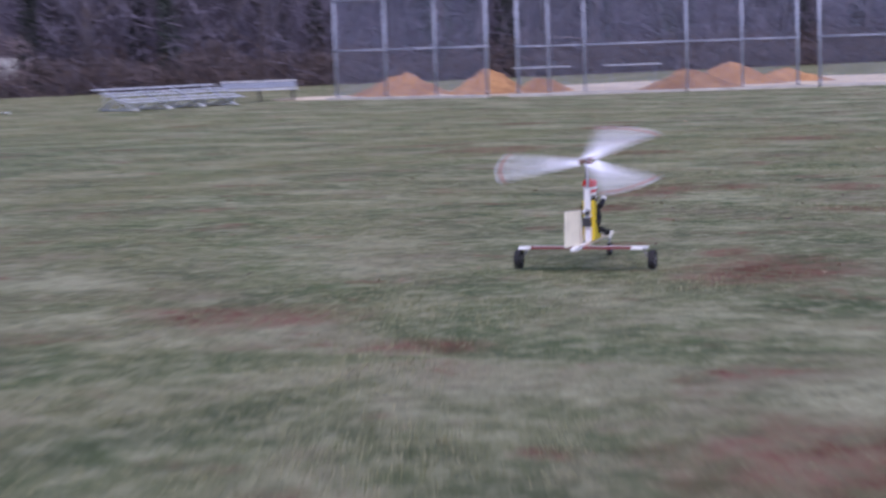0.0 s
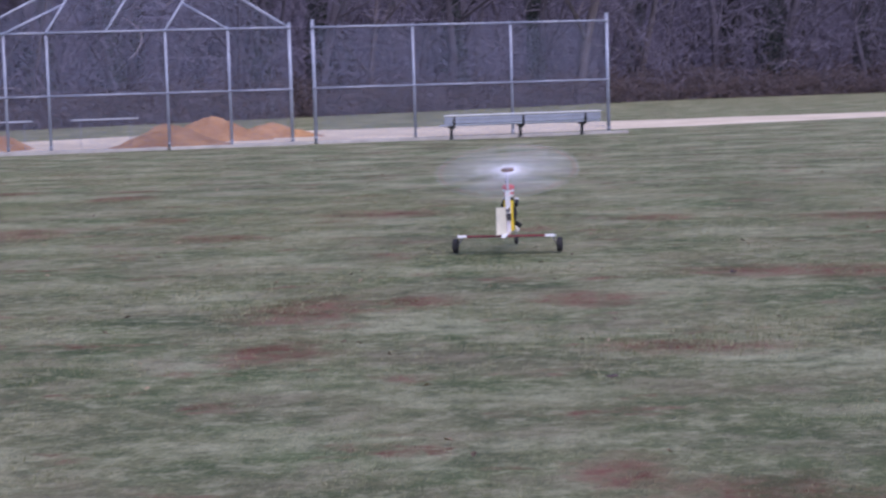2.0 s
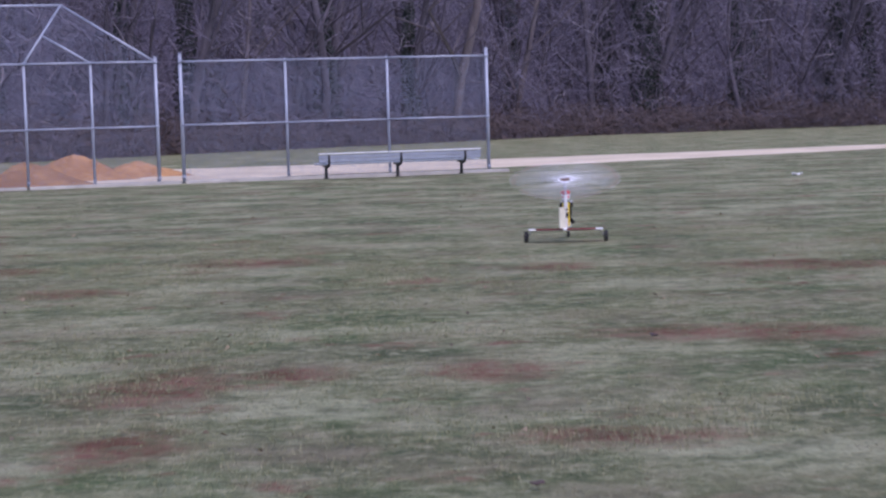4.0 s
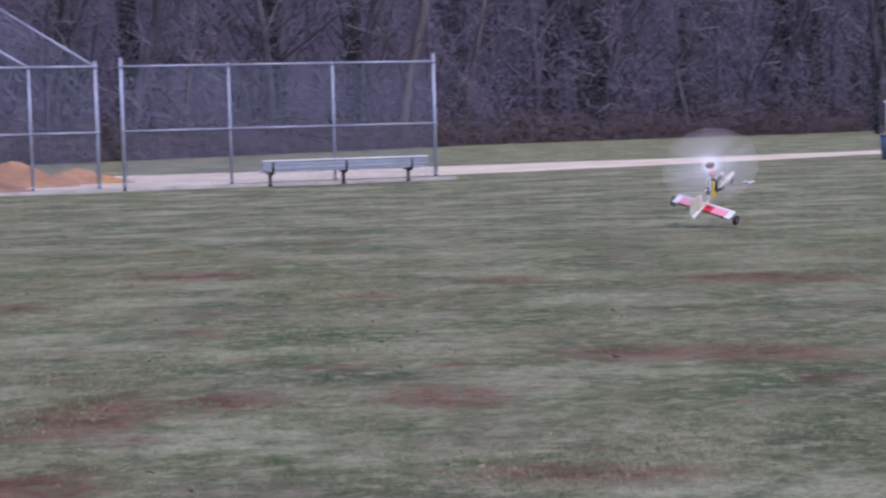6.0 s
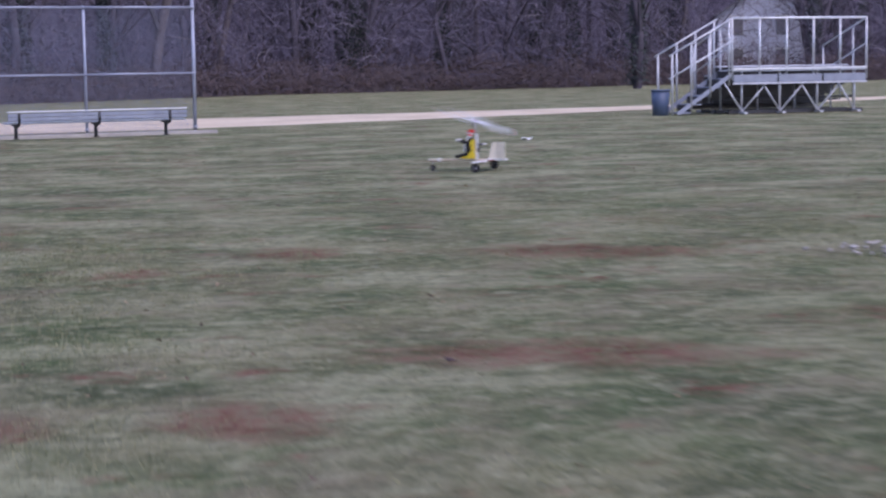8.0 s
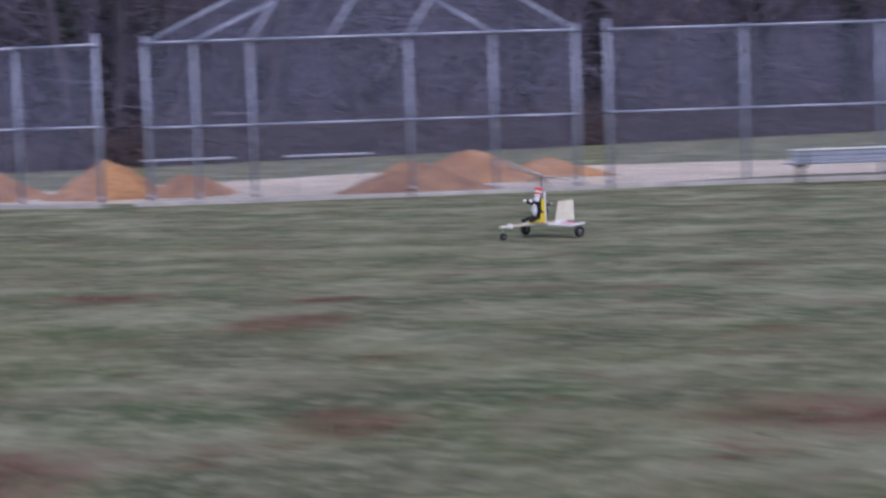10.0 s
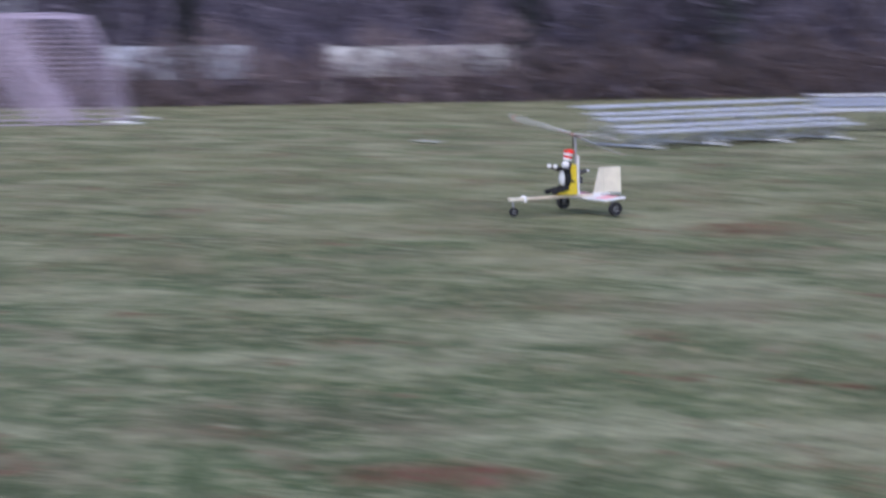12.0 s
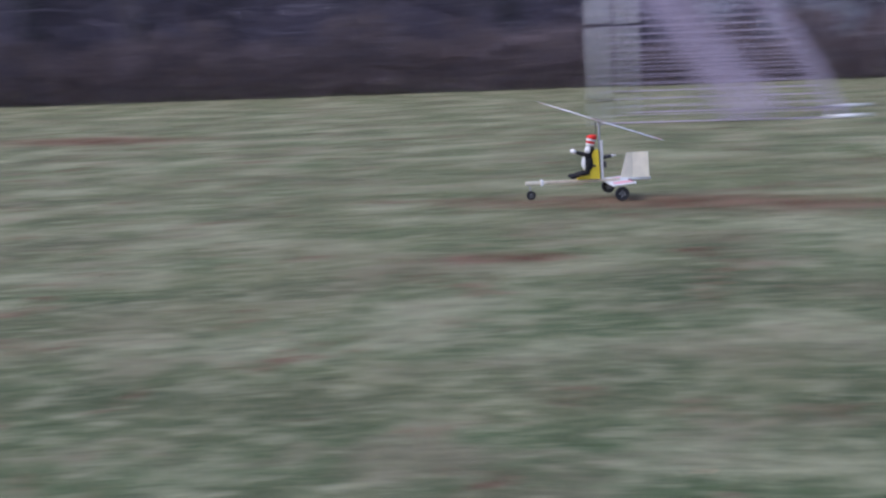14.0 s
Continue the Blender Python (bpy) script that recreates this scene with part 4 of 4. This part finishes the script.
def build_gyro():
    g = {}
    # keel and nose
    bm = box(bmesh.new(), -0.36, 0.92, -0.016, 0.016, 0.165, 0.195, bevel=0.004)
    g["keel"] = part("keel", bm, WOOD, gyro, "bare wooden keel stick")
    bm = box(bmesh.new(), 0.70, 0.92, -0.026, 0.026, 0.160, 0.195, bevel=0.006)
    part("nose_block", bm, CREAM, gyro)
    part("collar", box(bmesh.new(), 0.735, 0.765, -0.036, 0.036, 0.145, 0.21, bevel=0.006), PLUSH_WHITE, gyro)
    part("nose_strut", tube(bmesh.new(), (0.865, 0, 0.05), (0.875, 0, 0.155), 0.007, n=6), HUB_GREY, gyro)
    # stabiliser plank that carries the main wheels, its front edge set low
    q = Matrix.Translation((0, 0, 0.160)) @ Matrix.Rotation(radians(6), 4, "Y")
    for y0, y1, c, lab in ((-0.425, -0.345, WHITE, ""), (-0.345, -0.13, PINK, ""), (-0.13, 0.0, RED, ""), (0.0, 0.13, WHITE, ""), (0.13, 0.345, PINK, ""), (0.345, 0.425, WHITE, "")):
        part("plank_panel", box(bmesh.new(), -0.135, 0.045, y0 + 0.001, y1 - 0.001, -0.007, 0.008, q, bevel=0.004), c, gyro)
    part("leading_edge", box(bmesh.new(), 0.047, 0.085, -0.425, 0.425, -0.011, 0.013, q, bevel=0.006), WHITE, gyro)
    part("trailing_edge", box(bmesh.new(), -0.150, -0.137, -0.345, 0.345, -0.012, 0.012, q, bevel=0.003), DARK_RED, gyro, "dark red trailing edge")
    for s in (-1, 1):
        part("tip_block", box(bmesh.new(), -0.150, -0.137, s * 0.385 - 0.04, s * 0.385 + 0.04, -0.014, 0.014, q, bevel=0.003), WHITE, gyro)
    for s in (-1, 1):
        part("axle", tube(bmesh.new(), (0, s * 0.40, 0.146), (0, s * 0.44, 0.075), 0.008, n=6), HUB_GREY, gyro)
    # tail fin
    part("fin", prism(bmesh.new(), [(-0.06, 0.20), (-0.185, 0.20), (-0.185, 0.463), (-0.125, 0.46)], 0.012), CREAM, gyro, "cream balsa tail fin")
    bm = prism(bmesh.new(), [(0.0, 0.20), (-0.17, 0.20), (-0.162, 0.47), (0.0, 0.463)], 0.010)
    bm.transform(Matrix.Translation((-0.188, 0, 0)) @ Matrix.Rotation(radians(-20), 4, "Z"))
    part("rudder", bm, CREAM, gyro, "cream balsa rudder turned aside")
    part("rudder_block", box(bmesh.new(), -0.37, -0.05, -0.02, 0.02, 0.172, 0.20, bevel=0.004), WHITE, gyro)
    # mast and rotor head
    bm = tube(bmesh.new(), (0.145, 0, 0.19), (0.150, 0, 0.80), 0.011, n=8)
    part("mast", bm, HUB_GREY, gyro)
    part("mast_plate", box(bmesh.new(), 0.115, 0.145, -0.022, 0.022, 0.19, 0.60, bevel=0.004), WHITE, gyro)
    part("push_rod", tube(bmesh.new(), (0.19, 0.02, 0.68), (0.185, 0.012, 0.80), 0.006, n=6), DARK_STEEL_AND_SHADE, gyro)
    part("servo", box(bmesh.new(), 0.085, 0.115, -0.03, 0.03, 0.31, 0.38, bevel=0.004), DARK_STEEL_AND_SHADE, gyro, "black servo box")
    part("motor", tube(bmesh.new(), (0.11, 0, 0.42), (0.03, 0, 0.435), 0.022, 0.018, n=10), DARK_STEEL_AND_SHADE, gyro, "black motor")
    part("spinner", tube(bmesh.new(), (0.03, 0, 0.435), (-0.02, 0, 0.44), 0.016, 0.004, n=10), WHITE, gyro)
    # seat shell
    part("seat_shell", prism(bmesh.new(), [(0.155, 0.20), (0.385, 0.20), (0.385, 0.225), (0.26, 0.265), (0.245, 0.40), (0.215, 0.50), (0.165, 0.51)], 0.08), YELLOW, gyro, "yellow plastic seat shell")
    part("belt", box(bmesh.new(), 0.20, 0.225, -0.06, 0.06, 0.33, 0.35), DARK_STEEL_AND_SHADE, gyro)
    return g


build_gyro()


def wheel(name, radius, width, x, y):
    ob = new(name)
    ob.parent = gyro
    ob.empty_display_size = 0.05
    bm = bmesh.new()
    n = 28
    prof = [(0.56, 0.34), (0.80, 0.50), (0.95, 0.46), (1.0, 0.25), (1.0, -0.25), (0.95, -0.46), (0.80, -0.50), (0.56, -0.34)]
    rings = [[bm.verts.new((radius * r * math.cos(2 * math.pi * i / n), width * w, radius * r * math.sin(2 * math.pi * i / n))) for r, w in prof] for i in range(n)]
    for i in range(n):
        a, b = rings[i], rings[(i + 1) % n]
        for k in range(len(prof)):
            j = (k + 1) % len(prof)
            bm.faces.new((a[k], a[j], b[j], b[k]))
    bmesh.ops.recalc_face_normals(bm, faces=bm.faces)
    part("tyre", bm, RUBBER, ob)
    bm = tube(bmesh.new(), (0, -width * 0.3, 0), (0, width * 0.3, 0), radius * 0.565, n=20, mat=1)
    for k in range(5):
        a = 2 * math.pi * k / 5
        box(bm, radius * 0.15, radius * 0.5, -width * 0.36, width * 0.36, -radius * 0.06, radius * 0.06, Matrix.Rotation(a, 4, "Y"))
    part("rim", bm, (HUB_GREY, RUBBER), ob)
    ob.matrix_basis = pose(x, y, radius)
    return ob


WHEELS = [(wheel("wheel", 0.067, 0.05, 0, 0.48), 0.067, (0, 0.48)), (wheel("wheel", 0.067, 0.05, 0, -0.48), 0.067, (0, -0.48)), (wheel("wheel", 0.045, 0.033, 0.82, 0), 0.045, (0.82, 0))]


BLADES = []


def build_rotor():
    ob = new("rotor")
    ob.parent = gyro
    ob.empty_display_size = 0.1
    part("hub_plate", tube(bmesh.new(), (0, 0, -0.008), (0, 0, 0.008), 0.015, n=16), BRASS, ob, "dark metal hub plate")
    part("hub_bolt", tube(bmesh.new(), (0, 0, -0.02), (0, 0, 0.02), 0.012, n=8), HUB_GREY, ob)
    for k in range(3):
        q = Matrix.Rotation(2 * math.pi * k / 3, 4, "Z") @ Matrix.Rotation(radians(3), 4, "X")
        bm = box(bmesh.new(), 0.05, 0.60, -0.045, 0.067, -0.004, 0.004, q, bevel=0.0015)
        blade = part("blade", bm, BLADE, ob)
        BLADES.append(blade)
        part("blade_root", box(bmesh.new(), 0.015, 0.07, -0.012, 0.012, -0.009, 0.009, q), BRASS, blade)
        part("red_band", box(bmesh.new(), 0.60, 0.63, -0.045, 0.067, -0.004, 0.004, q), PINK, blade)
        part("tip", box(bmesh.new(), 0.63, 0.66, -0.045, 0.067, -0.004, 0.004, q), BLADE, blade)
    return ob


ROTOR = build_rotor()


def build_doll():
    """A plush doll strapped in the seat, one plain mesh."""
    bm = bmesh.new()
    B, W, R = 0, 1, 2
    ball(bm, (0.265, 0, 0.37), 0.075, (0.75, 0.9, 1.45), B)
    ball(bm, (0.298, 0, 0.37), 0.055, (0.75, 0.85, 1.5), W)
    ball(bm, (0.258, 0, 0.505), 0.046, (0.95, 0.95, 1.0), W)
    ball(bm, (0.240, 0, 0.50), 0.046, (0.9, 1.0, 1.0), B)
    for s in (-1, 1):
        tube(bm, (0.255, s * 0.055, 0.45), (0.33, s * 0.058, 0.465), 0.022, 0.02, n=8, mat=B)
        tube(bm, (0.33, s * 0.058, 0.465), (0.40, s * 0.055, 0.49), 0.02, 0.017, n=8, mat=B)
        ball(bm, (0.42, s * 0.054, 0.497), 0.024, (1.1, 0.8, 1), W)
        tube(bm, (0.27, s * 0.04, 0.275), (0.40, s * 0.065, 0.245), 0.027, 0.022, n=8, mat=B)
        ball(bm, (0.43, s * 0.068, 0.235), 0.032, (1.3, 0.8, 0.8), B)
    for k in range(4):
        z = 0.548 + 0.024 * k
        tube(bm, (0.248 - 0.006 * k, 0, z), (0.242 - 0.006 * k, 0, z + 0.024), 0.041 + 0.003 * k, 0.044 + 0.003 * k, n=14, mat=W if k % 2 == 0 else R)
    ball(bm, (0.222, 0, 0.645), 0.052, (1, 1, 0.42), R)
    ob = part("doll", bm, (BLACK, PLUSH_WHITE, PLUSH_RED), gyro, "plush doll in black and white with a striped red hat")
    return ob


build_doll()
# true proportions of the airframe
for ob in gyro.children:
    if ob.type == "MESH":
        ob.data.transform(Matrix.Diagonal((0.95, 1.04, 0.92, 1)))

# seconds, east, north, height, heading (clockwise from north), nose up, bank to the right
FLIGHT = [
    (0.0, -0.38, 3.59, 0.0, -4.3, 0, 0), (0.5, -1.10, 7.60, 0.0, 0.3, 0, 0), (1.0, -1.32, 10.60, 0.0, 2.5, 0, 0), (1.5, -0.96, 13.03, 0.0, 4.6, 0, 0),
    (2.0, -0.36, 14.25, 0.0, 4.2, 0, 0), (2.5, 0.11, 15.45, 0.0, 3.6, 0, 0), (3.2, 0.75, 18.00, 0.0, 4.5, 0, 0), (4.0, 1.55, 21.50, 0.0, 6.0, 0, 0),
    (4.8, 2.35, 24.00, 0.0, 8.4, 12, 0), (5.0, 2.59, 24.09, 0.07, 11.1, 20, 5), (5.2, 2.80, 24.45, 0.15, 14.0, 38, 12), (5.4, 3.06, 24.82, 0.40, 17.0, 42, 23),
    (5.6, 3.42, 25.10, 0.46, 20.0, 43, 27), (5.8, 3.88, 25.45, 0.36, 26.0, 42, 27), (6.0, 4.48, 25.76, 0.14, 33.0, 30, 16), (6.2, 4.70, 25.80, 0.03, 38.0, 12, 3),
    (6.5, 5.24, 25.73, 0.0, 38.5, 0, 0), (6.8, 5.62, 26.05, 0.0, 14.0, 0, 0), (7.2, 5.87, 26.52, 0.0, -12.5, 0, 0), (7.8, 5.45, 28.60, 0.0, -50.0, 0, 0),
    (8.5, 3.30, 31.40, 0.0, -88.0, 0, 0), (9.3, -1.00, 32.80, 0.0, -116.0, 0, 0), (9.5, -2.33, 32.96, 0.0, -123.0, 0, 0), (10.0, -5.55, 33.02, 0.0, -142.5, 0, 0),
    (10.5, -8.63, 33.30, 0.0, -146.0, 0, 0), (11.0, -11.55, 31.29, 0.0, -151.8, 0, 0), (11.5, -15.44, 30.14, 0.0, -155.3, 0, 0), (12.0, -19.03, 28.11, 0.0, -155.5, 0, 0),
    (12.2, -20.93, 27.70, 0.0, -154.5, 0, 0), (12.5, -23.23, 26.12, 0.0, -158.5, 0, 0), (12.8, -24.95, 23.60, 0.0, -169.3, 0, 0), (13.0, -26.55, 22.38, 0.0, -176.0, 0, 0),
    (13.3, -27.31, 19.52, 0.0, -183.0, 0, 0), (13.5, -28.01, 17.70, 0.0, -184.0, 0, 0), (14.0, -28.31, 12.61, 0.0, -189.2, 0, 0)]
SPIN = 60.27


def gyro_pose(x, y, z, heading, nose, bank):
    # the nose rises about the main axle, bank turns about the keel
    return pose(x, y, z) @ Matrix.Rotation(radians(90 - heading), 4, "Z") @ Matrix.Translation((0, 0, 0.075)) @ Matrix.Rotation(radians(bank), 4, "X") @ Matrix.Rotation(radians(-nose), 4, "Y") @ Matrix.Translation((0, 0, -0.075))


def motions():
    walk(cam, [(t, aim(x, y, pan, tilt, roll)) for t, x, y, pan, tilt, roll in PATH], [(0, EXPOSURE, KELVIN, TINT), (7.2, EXPOSURE, KELVIN, TINT), (9.3, EXPOSURE - 0.20, KELVIN + 50, TINT - 3), (10.1, EXPOSURE - 0.24, KELVIN + 50, TINT - 5), (10.45, EXPOSURE + 0.04, KELVIN + 50, TINT - 6), (11.0, *LATE), (14, *LATE)])
    walk(gyro, [(t, gyro_pose(*row)) for t, *row in FLIGHT])
    head = pose(0.143, 0, 0.745, 0, -19, 0)
    walk(ROTOR, [(k / FPS, head @ Matrix.Rotation(radians(ROTOR_START - SPIN * k), 4, "Z")) for k in range(14 * FPS + 1)])
    # the blades run ahead of the hub while the rotor is at full speed
    angle, extra = 0.0, []
    for k in range(14 * FPS + 1):
        t = k / FPS
        extra.append((t, Matrix.Rotation(radians(-angle), 4, "Z")))
        angle += 88.0 * min(max((t - 0.723) / 0.6, 0.0), 1.0) * min(max((9.0 - t) / 1.2, 0.0), 1.0)
    for blade in BLADES:
        walk(blade, extra)
    for ob, r, (x, y) in WHEELS:
        rows = []
        for k in range(14 * FPS // 1 + 1):
            rows.append((k / FPS, pose(x, y, r) @ Matrix.Rotation(radians(60.0 * k), 4, "Y")))
        walk(ob, rows)


ROTOR_START = 100.0
motions()
